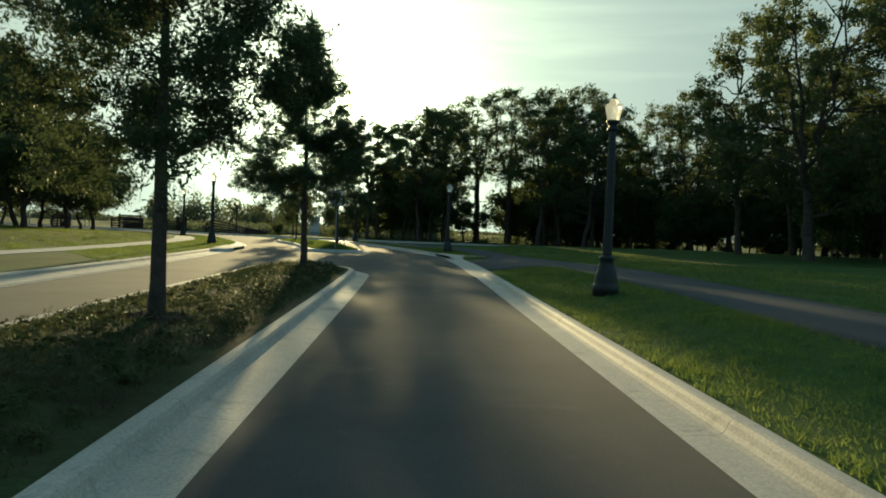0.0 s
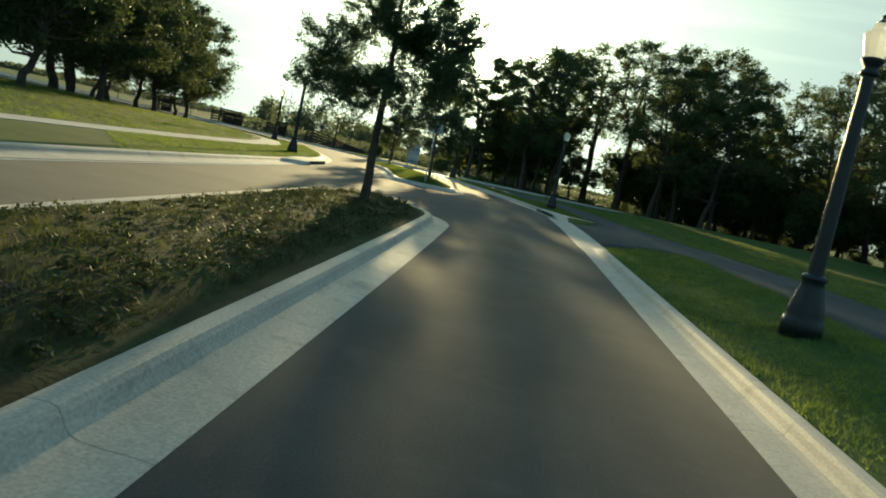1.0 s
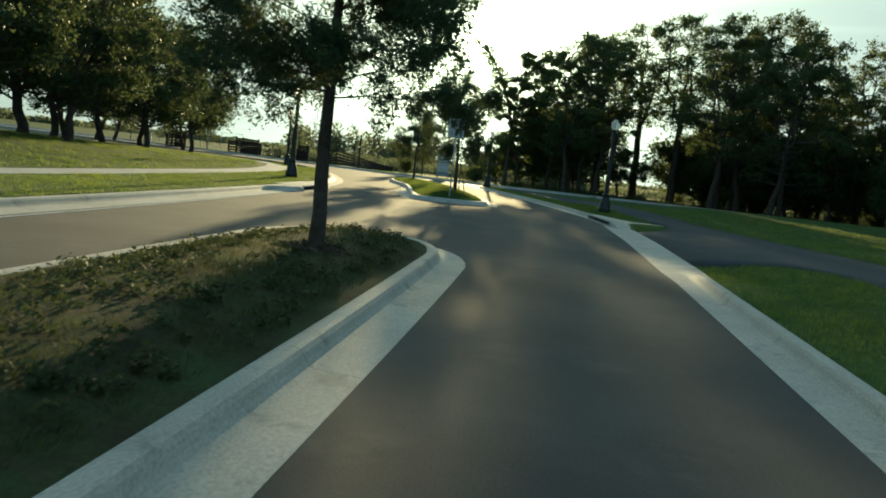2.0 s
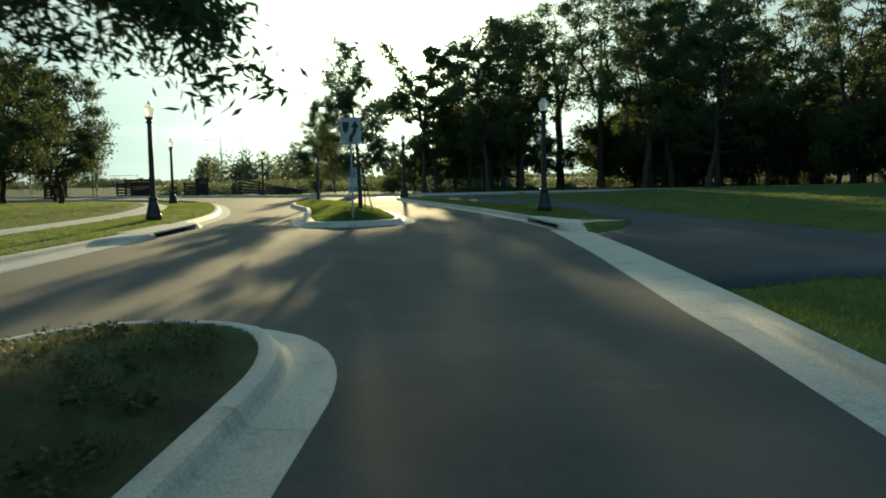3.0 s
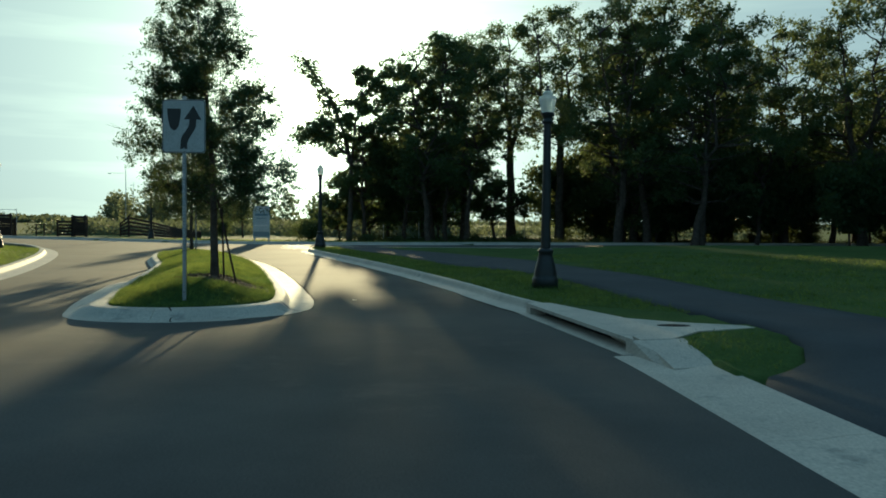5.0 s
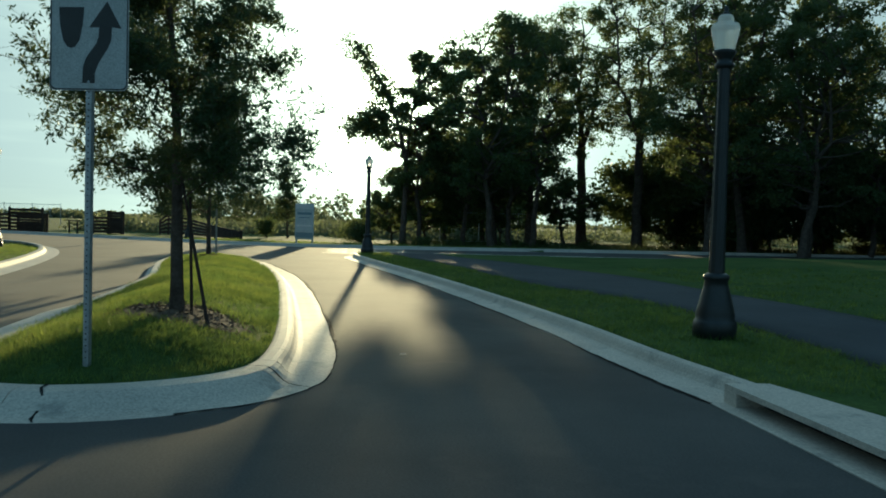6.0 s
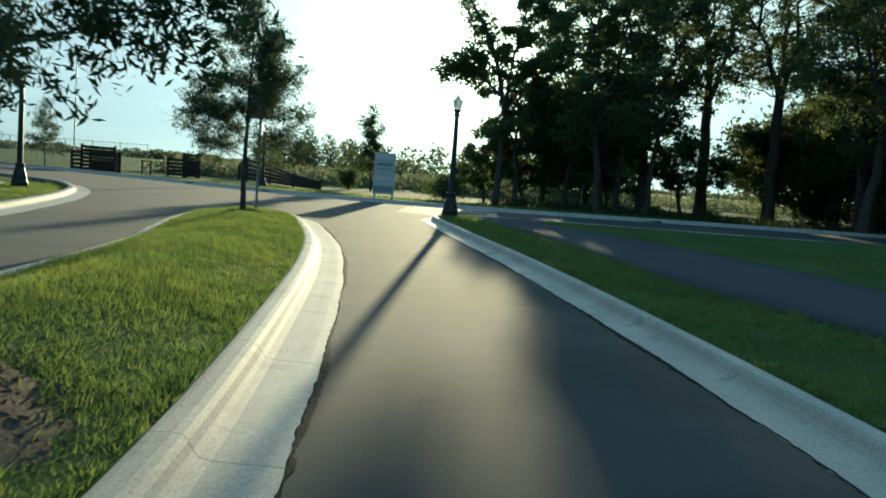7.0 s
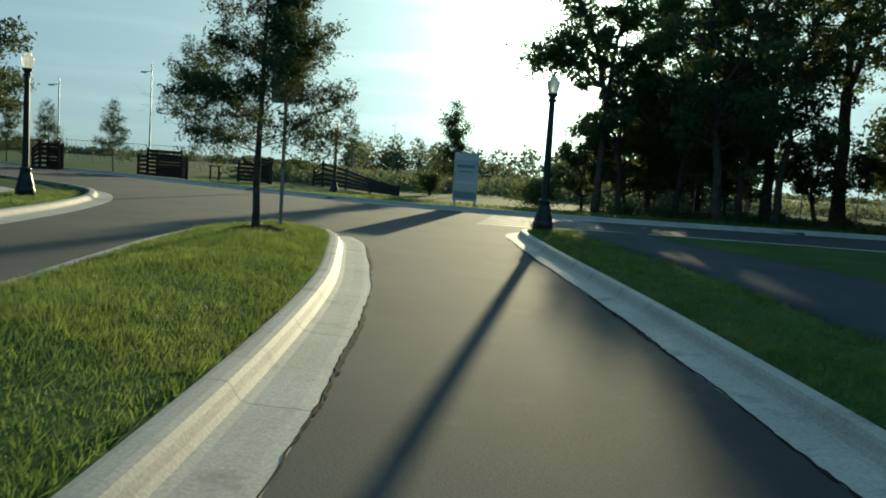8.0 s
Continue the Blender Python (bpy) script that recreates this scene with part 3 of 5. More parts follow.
edge = resample([(-7.9, -60), (-7.9, 14), (-8.0, 24), (-8.3, 32), (-8.75, 39)], 1.0)
NN = normals_of(edge)
V = [(*(q + nn * o), 0.005) for q, nn in zip(edge, NN) for o in (0, 0.11)]
tagged(new("edge_line", mesh_from("edge_line", V, [(2 * i, 2 * i + 1, 2 * i + 3, 2 * i + 2) for i in range(len(edge) - 1)], M["road_paint"])), "thin white painted line along the gutter", "road marking", kind="structure")
cross = tagged(new("crosswalk"), "worn white crosswalk bars on the crossing street", "crosswalk", kind="structure")
for k in range(8):
    y0 = 74.6 + k * 0.92
    part("bar", painted("bar", [(-7.3 - 0.1 * k, y0), (-3.5 - 0.1 * k, y0 + 0.25), (-3.5 - 0.1 * k, y0 + 0.46), (-7.3 - 0.1 * k, y0 + 0.21)], ""), None, cross)


# crumbled dark seams where the asphalt meets the gutters
def seam(name, line, side, reach, seed, label):
    rg = random.Random(seed)
    Q = resample(line, 0.09)
    Nn = normals_of(Q) * side
    V, F = [], []
    for k, (q, nn) in enumerate(zip(Q, Nn)):
        wob = 0.008 * math.sin(k * 0.23) + rg.uniform(-0.008, 0.008)
        w = max(0.006, 0.022 + 0.022 * math.sin(k * 0.083 + seed) + rg.uniform(-0.014, 0.014))
        r = reach(q) if callable(reach) else reach
        for dd, zz in ((-w * 0.4, 0.006), (wob * 0.3, 0.012), (w, 0.006)):
            V.append((q[0] + nn[0] * (r + wob + dd), q[1] + nn[1] * (r + wob + dd), zz))
    for k in range(len(Q) - 1):
        for j in (0, 1):
            f = (3 * k + j, 3 * k + j + 1, 3 * k + j + 4, 3 * k + j + 3)
            F.append(f if side < 0 else f[::-1])
    tagged(new(name, mesh_from(name, V, F, M["seam"])), label, "road seam", kind="structure")


seam("island_seam", ISLAND[1:10], 1, lambda q: island_profile(q)[-1][0], 3, "dark crumbled asphalt seam along the gutter")
seam("verge_seam", RIGHT_HIGH[2:9], -1, 0.518, 7, "dark crumbled asphalt seam along the gutter")

# dark cracks across the island's kerb
def kerb_crack(x, y, seed, width=0.012):
    rg = random.Random(seed)
    i = int(np.argmin(np.hypot(ISLAND_LINE[:, 0] - x, ISLAND_LINE[:, 1] - y)))
    q = ISLAND_LINE[i]
    way = ISLAND_LINE[min(i + 1, len(ISLAND_LINE) - 1)] - ISLAND_LINE[i - 1]
    way /= np.linalg.norm(way)
    out = np.array([way[1], -way[0]])
    V, drift = [], 0.0
    for dd, zz in island_profile(q):
        drift += rg.uniform(-0.02, 0.02)
        w = width * rg.uniform(0.5, 1.4)
        for side in (-w, w):
            p = q + out * dd + way * (drift + side)
            V.append((p[0], p[1], zz + 0.004))
    F = [(2 * k, 2 * k + 1, 2 * k + 3, 2 * k + 2) for k in range(len(V) // 2 - 1)]
    tagged(new("kerb_crack", mesh_from("kerb_crack", V, F, M["seam"])), "dark crack across the island's concrete kerb", "crack", kind="structure")


kerb_crack(-4.15, 44.72, 5)
kerb_crack(-3.05, 45.75, 8, 0.010)

# ---- trees ----
def branch_tree(rng, height, trunk_r, first, spread, levels, lean=(0.0, 0.0), up=0.55, conical=0.5, limbs=11, clothed=0.0, wander=0.035):
    """A skeleton of tapered limbs: lists of (points, radii) and the twig ends that carry leaves."""
    limbs_out, tips = [], []

    def grow(p, d, length, r0, r1, steps, wander, lift):
        pts, rad = [p.copy()], [r0]
        for k in range(steps):
            d = d + rng.normal(0, wander, 3)
            d[2] += lift
            d /= np.linalg.norm(d)
            p = p + d * length / steps
            pts.append(p.copy())
            rad.append(r0 + (r1 - r0) * (k + 1) / steps)
        limbs_out.append((pts, rad))
        return pts, rad

    axis = np.array([lean[0], lean[1], 1.0])
    axis /= np.linalg.norm(axis)
    trunk, tr = grow(np.zeros(3), axis, height * 0.93, trunk_r, trunk_r * 0.14, 12, wander, 0.02)
    for i in range(limbs):
        f = first + (0.95 - first) * (i + rng.uniform(0, 0.8)) / limbs
        j = min(int(f * 12), 11)
        u = f * 12 - j
        p = trunk[j] * (1 - u) + trunk[j + 1] * u
        a = i * 2.4 + rng.uniform(-0.5, 0.5)
        rise = rng.uniform(0.15, up + 0.3 * f)
        d = np.array([math.cos(a), math.sin(a), rise])
        g = (f - first) / (1 - first)
        L = spread * (1 - conical * g) * (0.72 + 0.28 * math.sin(math.pi * min(1, g * 1.6 + 0.3))) * rng.uniform(0.75, 1.2)
        r = max(tr[j] * 0.42, 0.012)
        lp, lr = grow(p, d / np.linalg.norm(d), L, r, r * 0.2, 6, 0.16, 0.05)
        for k in range(2, 7):
            for q in range(2 if levels > 1 else 1):
                dd = np.array(lp[k]) - np.array(lp[k - 1])
                dd = dd / np.linalg.norm(dd) + rng.normal(0, 0.75, 3)
                dd[2] *= 0.7
                L2 = L * rng.uniform(0.22, 0.42)
                sp, sr = grow(np.array(lp[k]), dd / np.linalg.norm(dd), L2, max(lr[k] * 0.55, 0.006), 0.004, 3, 0.25, 0.03)
                tips.extend(sp[1:])
        tips.append(lp[-1])
    tips.append(trunk[-1])
    tips.append(trunk[-2])
    for i in range(int(len(tips) * clothed)):
        f = rng.uniform(first * 0.55, 0.9)
        j = min(int(f * 12), 11)
        a = rng.uniform(0, 6.28)
        tips.append(trunk[j] + np.array([math.cos(a), math.sin(a), rng.uniform(-0.5, 0.5)]) * rng.uniform(0.1, 0.55) * height / 14)
    return limbs_out, np.array(tips)


def oak_limbs(rng, height, trunk_r, first, spread, limbs):
    """A young oak: rising limbs that shorten towards a pointed top, each with sprays of fine twigs."""
    out, tips = [], []

    def grow(p, d, length, r0, r1, steps, wander, lift):
        pts, rad = [p.copy()], [r0]
        for k in range(steps):
            d = d + rng.normal(0, wander, 3)
            d[2] += lift
            d /= np.linalg.norm(d)
            p = p + d * length / steps
            pts.append(p.copy())
            rad.append(r0 + (r1 - r0) * (k + 1) / steps)
        return pts, rad

    trunk, tr = grow(np.zeros(3), np.array([0, 0, 1.0]), height, trunk_r, trunk_r * 0.06, 14, 0.03, 0.05)
    out.append((trunk, tr))
    for i in range(limbs):
        g = (i + rng.uniform(0, 0.9)) / limbs
        f = (first + (0.97 - first) * g ** 1.1) * 14
        j = min(int(f), 13)
        p = trunk[j] * (1 - f + j) + trunk[j + 1] * (f - j)
        a = i * 2.4 + rng.uniform(-0.6, 0.6)
        rise = rng.uniform(-0.07, 0.36) + 1.05 * g
        d = np.array([math.cos(a), math.sin(a), rise])
        L = spread * (1.08 - 0.80 * g) * rng.uniform(0.72, 1.14)
        r = max(tr[j] * 0.21, 0.008)
        lp, lr = grow(p, d / np.linalg.norm(d), L, r, 0.004, 7, 0.11, -0.01 + 0.04 * g)
        out.append((lp, lr))
        for k in range(2, 8):
            for q in range((2 if k < 4 else 4) if g < 0.55 else 2 if g < 0.75 else 1):
                dd = lp[k] - lp[k - 1]
                dd = dd / np.linalg.norm(dd) + rng.normal(0, 0.6, 3)
                sp, sr = grow(lp[k], dd / np.linalg.norm(dd), (0.14 + L * rng.uniform(0.12, 0.30)), max(lr[k] * 0.5, 0.004), 0.002, 3, 0.25, 0.04)
                out.append((sp, sr))
                tips += sp[1:]
                for w in range(2):
                    dt = sp[2] - sp[1]
                    dt = dt / np.linalg.norm(dt) + rng.normal(0, 0.7, 3)
                    tp, twig_r = grow(sp[1 + w], dt / np.linalg.norm(dt), rng.uniform(0.16, 0.36), 0.002, 0.001, 3, 0.2, 0.05)
                    if g < 0.4:
                        out.append((tp, twig_r))
                    tips += tp[1:]
    tips += trunk[-2:]
    return out, np.array(tips)


def wood_limbs(rng, height, trunk_r, first, reach, clumps, leaders):
    """A grown woodland tree: a trunk that forks into rising leaders, limbs to many separate clumps of twigs, an uneven outline."""
    out, tips = [], []

    def line(a, b, steps, sag, wob, r0, r1):
        t = np.linspace(0, 1, steps)[:, None]
        P = a * (1 - t) + b * t
        P[:, 2] += sag * np.sin(np.pi * t[:, 0])
        P[1:-1] += rng.normal(0, wob, (steps - 2, 3))
        out.append((list(P), list(r0 + (r1 - r0) * t[:, 0] ** 0.8)))
        return P

    fork = height * (first * 0.75 + 0.08)
    top = np.array([rng.normal(0, 0.25), rng.normal(0, 0.25), fork])
    stem = line(np.zeros(3), top, 6, 0.0, 0.05, trunk_r, trunk_r * 0.72)
    wood = [stem[3:]]
    turn = rng.uniform(0, 6.28)
    for k in range(leaders):
        a = turn + k * 6.28 / leaders + rng.uniform(-0.5, 0.5)
        out_by = reach * rng.uniform(0.2, 0.55)
        end = np.array([math.cos(a) * out_by, math.sin(a) * out_by, height * rng.uniform(0.78, 0.95)])
        wood.append(line(top, end, 9, -0.06 * height * rng.uniform(0.3, 1.0), 0.16, trunk_r * 0.55, 0.03))
    nodes = np.concatenate(wood)
    lobes = rng.uniform(0, 6.28, 3)
    for k in range(clumps):
        g = (k + rng.random()) / clumps
        a = rng.uniform(0, 6.28)
        wide = (math.sin(math.pi * (0.16 + 0.80 * g)) ** 0.7) * (1 + 0.22 * math.sin(2 * a + lobes[0] + 4 * g) + 0.16 * math.sin(3 * a + lobes[1] - 5 * g))
        r = reach * wide * math.sqrt(rng.uniform(0.12, 1.0))
        c = np.array([math.cos(a) * r, math.sin(a) * r, height * (first + (0.97 - first) * g)])
        d = np.linalg.norm(nodes - c, axis=1) + 3.0 * np.maximum(0, nodes[:, 2] - c[2] + 0.5)
        p = nodes[int(np.argmin(d))]
        line(p, c, 5, rng.uniform(-0.25, 0.2), 0.10, 0.055, 0.014)
        size = rng.uniform(0.55, 1.25) * (1.1 - 0.35 * g) * reach / 4.2
        q = rng.normal(0, 1, (13, 3))
        q /= np.linalg.norm(q, axis=1)[:, None]
        q *= rng.random((13, 1)) ** 0.45 * size
        q[:, 2] *= 0.62
        tips.append(c + q)
    return out, np.concatenate(tips)


def limb_mesh(name, limbs, material, thick=0.0, sides_big=9):
    V, F = [], []
    for pts, rad in limbs:
        if rad[0] < thick:
            continue
        s = sides_big if rad[0] > 0.05 else 5 if rad[0] > 0.02 else 3
        base = len(V)
        for k, (p, r) in enumerate(zip(pts, rad)):
            d = np.array(pts[min(k + 1, len(pts) - 1)]) - np.array(pts[max(k - 1, 0)])
            d /= np.linalg.norm(d) + 1e-9
            a = np.cross(d, [0.3, 1, 0.1])
            a /= np.linalg.norm(a) + 1e-9
            b = np.cross(d, a)
            flare = 1.15 if k == 0 and s == sides_big and rad[0] > 0.06 and pts[0][2] < 0.05 else 1.0
            for j in range(s):
                t = 2 * math.pi * j / s
                V.append(np.array(p) + (a * math.cos(t) + b * math.sin(t)) * r * flare)
        for k in range(len(pts) - 1):
            for j in range(s):
                F.append((base + k * s + j, base + k * s + (j + 1) % s, base + (k + 1) * s + (j + 1) % s, base + (k + 1) * s + j))
    me = mesh_from(name, V, F, material, True)
    return me


def leaf_cloud(name, rng, tips, count, size, clump, material, droop=0.0, floor=0.0, reach=99.0, slim=0.0):
    """Many single leaves, rhombs or triangles, scattered in clumps round the twig ends."""
    pick = rng.integers(0, len(tips), count)
    off = rng.normal(0, 1, (count, 3)) * clump * (0.35 + 0.65 * rng.random((count, 1)))
    off[:, 2] = off[:, 2] * 0.7 - droop * rng.random(count)
    C = tips[pick] + off
    C = C[(C[:, 2] > floor) & (np.hypot(C[:, 0], C[:, 1]) < reach)]
    k = len(C)
    a = rng.normal(0, 1, (k, 3))
    a /= np.linalg.norm(a, axis=1)[:, None]
    b = np.cross(a, rng.normal(0, 1, (k, 3)))
    b /= np.linalg.norm(b, axis=1)[:, None] + 1e-9
    s = size * rng.uniform(0.6, 1.3, (k, 1))
    if slim:
        V = np.stack([C - a * s, C + a * s * 0.4 + b * s * slim, C + a * s * 0.7 - b * s * slim], 1).reshape(-1, 3)
    else:
        V = np.stack([C - a * s, C + b * s * 0.30, C + a * s, C - b * s * 0.30], 1).reshape(-1, 3)
    me = bpy.data.meshes.new(name)
    numpy_mesh(me, V, np.arange(len(V)).reshape(k, -1))
    me.materials.append(material)
    return me


def tree(name, x, y, label, seed, height, trunk_r, first, spread, leaves, leaf_size, clump, bark="bark", leaf="oak_leaf", group="", lean=(0, 0),
         conical=0.5, limbs=11, up=0.55, droop=0.0, levels=2, rz=0.0, z=None, clothed=0.0, floor=None, oak=False, boughs=(), wander=0.035, leaders=0):
    rng = np.random.default_rng(seed)
    ob = thing(name, x, y, float(lawn(x, y)) - 0.03 if z is None else z, label, "tree", group, rz=rz)
    if oak:
        lim, tips = oak_limbs(rng, height, trunk_r, first, spread, limbs)
    elif leaders:
        lim, tips = wood_limbs(rng, height, trunk_r, first, spread, limbs, leaders)
    else:
        lim, tips = branch_tree(rng, height, trunk_r, first, spread, levels, lean, up, conical, limbs, clothed, wander)
    for pts, r0, leafy in boughs:
        pts = [np.array(q) for q in pts]
        lim.append((pts, [r0 * (1 - 0.6 * k / (len(pts) - 1)) for k in range(len(pts))]))
        u = rng.uniform(0.25, 1.0, int(90 * leafy)) ** 0.8 * (len(pts) - 1.001)
        near = np.array([pts[int(q)] * (1 - q % 1) + pts[int(q) + 1] * (q % 1) for q in u])
        near += rng.normal(0, 0.42, near.shape) * [1.2, 1.0, 0.9] - [0, 0, 0.25]
        tips = np.concatenate([tips, near])
    main = 1 + leaders
    part("trunk", limb_mesh("trunk", lim[:main], M[bark]), None, ob)
    tagged(part("branch", limb_mesh("branch", lim[main:], M[bark], 0.0 if height < 7 else 0.022), None, ob), kind="stuff")
    part("crown", leaf_cloud("crown", rng, tips, leaves, leaf_size, clump, M[leaf], droop, height * first * 0.92 if floor is None else floor, spread * 1.12 if oak else 99.0, 0.0 if oak and y < 70 else 0.55), None, ob)
    return ob


STREET = "young street trees"
OAK = dict(group=STREET, oak=True, floor=1.1)
tree("street_tree", -3.0, 10.0, "young oak with a dense dark crown on the grass median", 11, 6.6, 0.10, 0.28, 1.85, 80000, 0.042, 0.09, limbs=52, **OAK)
tree("street_tree", -2.95, 22.8, "young oak with a dense dark crown near the median's end", 23, 6.4, 0.10, 0.29, 1.85, 205000, 0.031, 0.080, limbs=56, **OAK)
tree("street_tree", -4.3, 47.7, "young oak in a mulch ring on the planted island", 31, 5.6, 0.078, 0.22, 1.72, 78000, 0.035, 0.07, limbs=44, **OAK)
tree("street_tree", -8.82, 63.5, "slender young oak in a mulch ring on the planted island", 53, 5.1, 0.070, 0.23, 1.5, 54000, 0.036, 0.075, limbs=46, **OAK)

# woods beyond the trail: a few grown patterns, planted again and again
WOODS = "trees of the woodland edge"
WLABEL = "tall dark woodland tree with an open ragged crown"


def plant(patterns, spots, seed, sink=0.05):
    """Plants copies of grown patterns at (x, y, height, pattern)."""
    rg = random.Random(seed)
    fresh = set(range(len(patterns)))
    for x, y, h, k in spots:
        src, h0 = patterns[k]
        m = pose(x, y, float(lawn(x, y)) - sink, 0, 0, rg.uniform(0, 360))
        if k in fresh:
            ob = src
            ob.matrix_basis = m
            fresh.discard(k)
        else:
            ob = copy_thing(src, m)
        s = h / h0
        ob.scale = (s * rg.uniform(0.92, 1.1), s * rg.uniform(0.92, 1.1), s)


patterns = []
for seed, h, tr, first, spread, clumps, leaders in ((101, 15.0, 0.27, 0.22, 4.7, 66, 3), (102, 16.5, 0.31, 0.28, 4.7, 66, 3), (103, 13.5, 0.19, 0.27, 3.7, 50, 2),
                                                    (104, 14.0, 0.27, 0.20, 4.9, 62, 4), (105, 12.0, 0.16, 0.27, 3.3, 44, 2), (106, 17.0, 0.36, 0.44, 4.9, 62, 3)):
    patterns.append((tree("woodland_tree", 0, 0, WLABEL, seed, h, tr, first, spread, clumps * 245, 0.108, 0.24, "bark", "wood_leaf", WOODS, limbs=clumps, z=0.0, floor=h * first * 0.6, leaders=leaders), h))
plant(patterns, [(0.6, 91, 15.0, 2), (1.0, 98, 13.5, 0), (3.4, 94, 15.0, 2), (-1.2, 97, 14.0, 4), (2.0, 96, 15.5, 4), (3.6, 99, 16.3, 5), (7.6, 101, 18, 5), (10.9, 97, 18.5, 5), (13.0, 87, 16.8, 1), (15.6, 89, 17.2, 0), (16.5, 96, 16.0, 3),
                 (18.6, 87, 17.3, 2), (17.2, 84.0, 14.0, 0), (14.6, 92.5, 16.5, 0), (20.8, 93, 16.5, 4), (23.2, 89, 13.2, 2), (26.5, 92, 16.5, 0), (28.5, 85, 17.0, 3), (33, 86, 16.5, 1), (31, 94, 16, 2), (37, 80, 18.5, 0),
                 (42, 84, 18.5, 3), (46, 74, 19.5, 1), (52, 68, 20, 0), (58, 60, 19, 3), (24.5, 51, 19.0, 3), (30.0, 46, 20.5, 1), (33, 57, 19, 0),
                 (37, 38, 18, 2), (40, 64, 19, 4), (18.5, 100, 16, 1), (29, 63, 18.5, 4), (22.5, 57, 17, 2)], 5)
# deeper trees: heavier, plainer crowns that close the wood
deep = []
for seed, h, spread in ((161, 14.0, 5.0), (162, 12.0, 4.6)):
    deep.append((tree("woodland_tree", 0, 0, "dark tree deep in the wood with foliage to the ground", seed, h, 0.26, 0.12, spread, 8000, 0.24, 0.8, "bark", "wood_leaf", WOODS, conical=0.3, limbs=16, z=0.0, clothed=0.4, floor=0.9), h))
rg = random.Random(41)
# the first six are added behind the wood to block low sun from trail and lawn
spots = [(-2.8, 108, 9, 1), (0.4, 107, 9, 0), (-0.5, 118, 10, 0), (2.6, 121, 11, 1), (5.2, 124, 11, 0), (-2.0, 124, 10, 1), (16, 106, 10, 1), (21, 105, 11, 0), (26, 101, 12, 1), (35, 98, 12, 1), (33, 105, 11, 0), (40, 95, 13, 1), (45, 90, 14, 0), (49, 84, 14, 1), (54, 80, 14, 0),
         (58, 73, 18, 1), (63, 66, 18, 0), (66, 57, 18, 1), (52, 94, 17, 1), (38, 72, 10, 0), (44, 66, 12, 1), (47, 56, 14, 0), (40, 50, 14, 1), (46, 44, 16, 1)]
plant(deep, spots, 43)
low = []
for seed, h, spread in ((171, 5.0, 2.6), (172, 4.0, 2.3)):
    low.append((tree("understory_tree", 0, 0, "slender leafy understory tree at the wood's edge", seed, h, 0.07, 0.22, spread, 6500, 0.13, 0.44, "bark", "wood_leaf", "understory trees", conical=0.3, limbs=12, z=0.0, clothed=0.3, floor=0.7), h))
spots = [(11.8, 101, 6.5, 1), (14.6, 100.5, 6.5, 0), (17.5, 99, 6.5, 0), (20.5, 98, 6.0, 1), (23.8, 97, 6.5, 0), (27, 97.5, 6.0, 1), (30.5, 96, 6.5, 0), (34, 94, 6.0, 1), (37.5, 92, 6.5, 0), (41, 89, 6.5, 1), (44.5, 86, 6.5, 0), (13.5, 109, 6.0, 1), (18.5, 111, 6.5, 0), (23.5, 109, 6.0, 1), (28.5, 107, 6.5, 0), (33, 103, 6.5, 1), (16.8, 91, 6, 0), (19.6, 89, 5, 1), (22.0, 94, 6, 0), (24.8, 90, 5, 1), (27.5, 95, 6.5, 0),
         (30.2, 88, 5.5, 1), (35, 84, 6.5, 0), (39, 83, 6, 1), (43, 78, 7, 0), (48, 72, 6, 1), (51, 75, 7, 0), (55, 66, 7, 1), (27.5, 54, 6, 0), (34, 50, 6.5, 1), (31, 60, 6, 0), (37, 58, 7, 1), (42, 70, 7, 0), (26, 82, 5, 1)]
plant(low, spots, 47)
tree("leaning_tree", -5.25, 94, "tall tree with a long bare bough ending in leaves", 131, 13.2, 0.22, 0.62, 1.5, 12500, 0.115, 0.27, "bark", "wood_leaf", lean=(0.05, 0.0), conical=0.2, limbs=7, floor=6.3,
     boughs=(([(0.1, 0, 5.6), (-0.3, 0, 7.6), (-1.0, 0, 9.6), (-2.2, 0.2, 11.6), (-3.5, 0.2, 13.5)], 0.16, 4.5), ([(0.05, 0, 6.2), (-1.2, 0.1, 7.3), (-2.4, 0.2, 8.2), (-3.7, 0.2, 7.8)], 0.10, 4.0),
             ([(0.0, 0, 7.0), (-0.8, -0.6, 8.0), (-1.9, -0.8, 8.9), (-2.6, -0.9, 8.8)], 0.07, 2.0)))
tree("woodland_tree", -4.1, 95.6, WLABEL, 133, 13.4, 0.18, 0.26, 3.1, 20000, 0.11, 0.25, "bark", "wood_leaf", WOODS, limbs=58, leaders=2)
tree("small_tree", 6.0, 98, "small dense dark tree with an umbrella crown", 141, 4.9, 0.14, 0.36, 2.6, 13000, 0.10, 0.22, "bark", "wood_leaf", limbs=40, leaders=4, z=-0.1)
for k, (x, y, h, r) in enumerate(((-6.3, 98.5, 4.9, 2.3), (-3.9, 99.5, 6.6, 2.6), (-1.1, 99.0, 7.2, 2.9), (1.7, 100.0, 6.6, 2.7), (-4.2, 97.0, 8.8, 2.0))):
    tree("small_tree", x, y, "small dense leafy tree at the wood's end", 142 + k, h, 0.09, 0.20, r, 8500, 0.115, 0.24, "bark", "wood_leaf", "small trees at the wood's end", limbs=34, leaders=3, z=-0.1)
tree("poplar_tree", -14.4, 101, "narrow upright tree with a sunlit edge", 151, 5.4, 0.08, 0.12, 1.55, 6500, 0.08, 0.26, "bark", "oak_leaf", conical=0.15, up=1.7, limbs=17, z=-0.1)

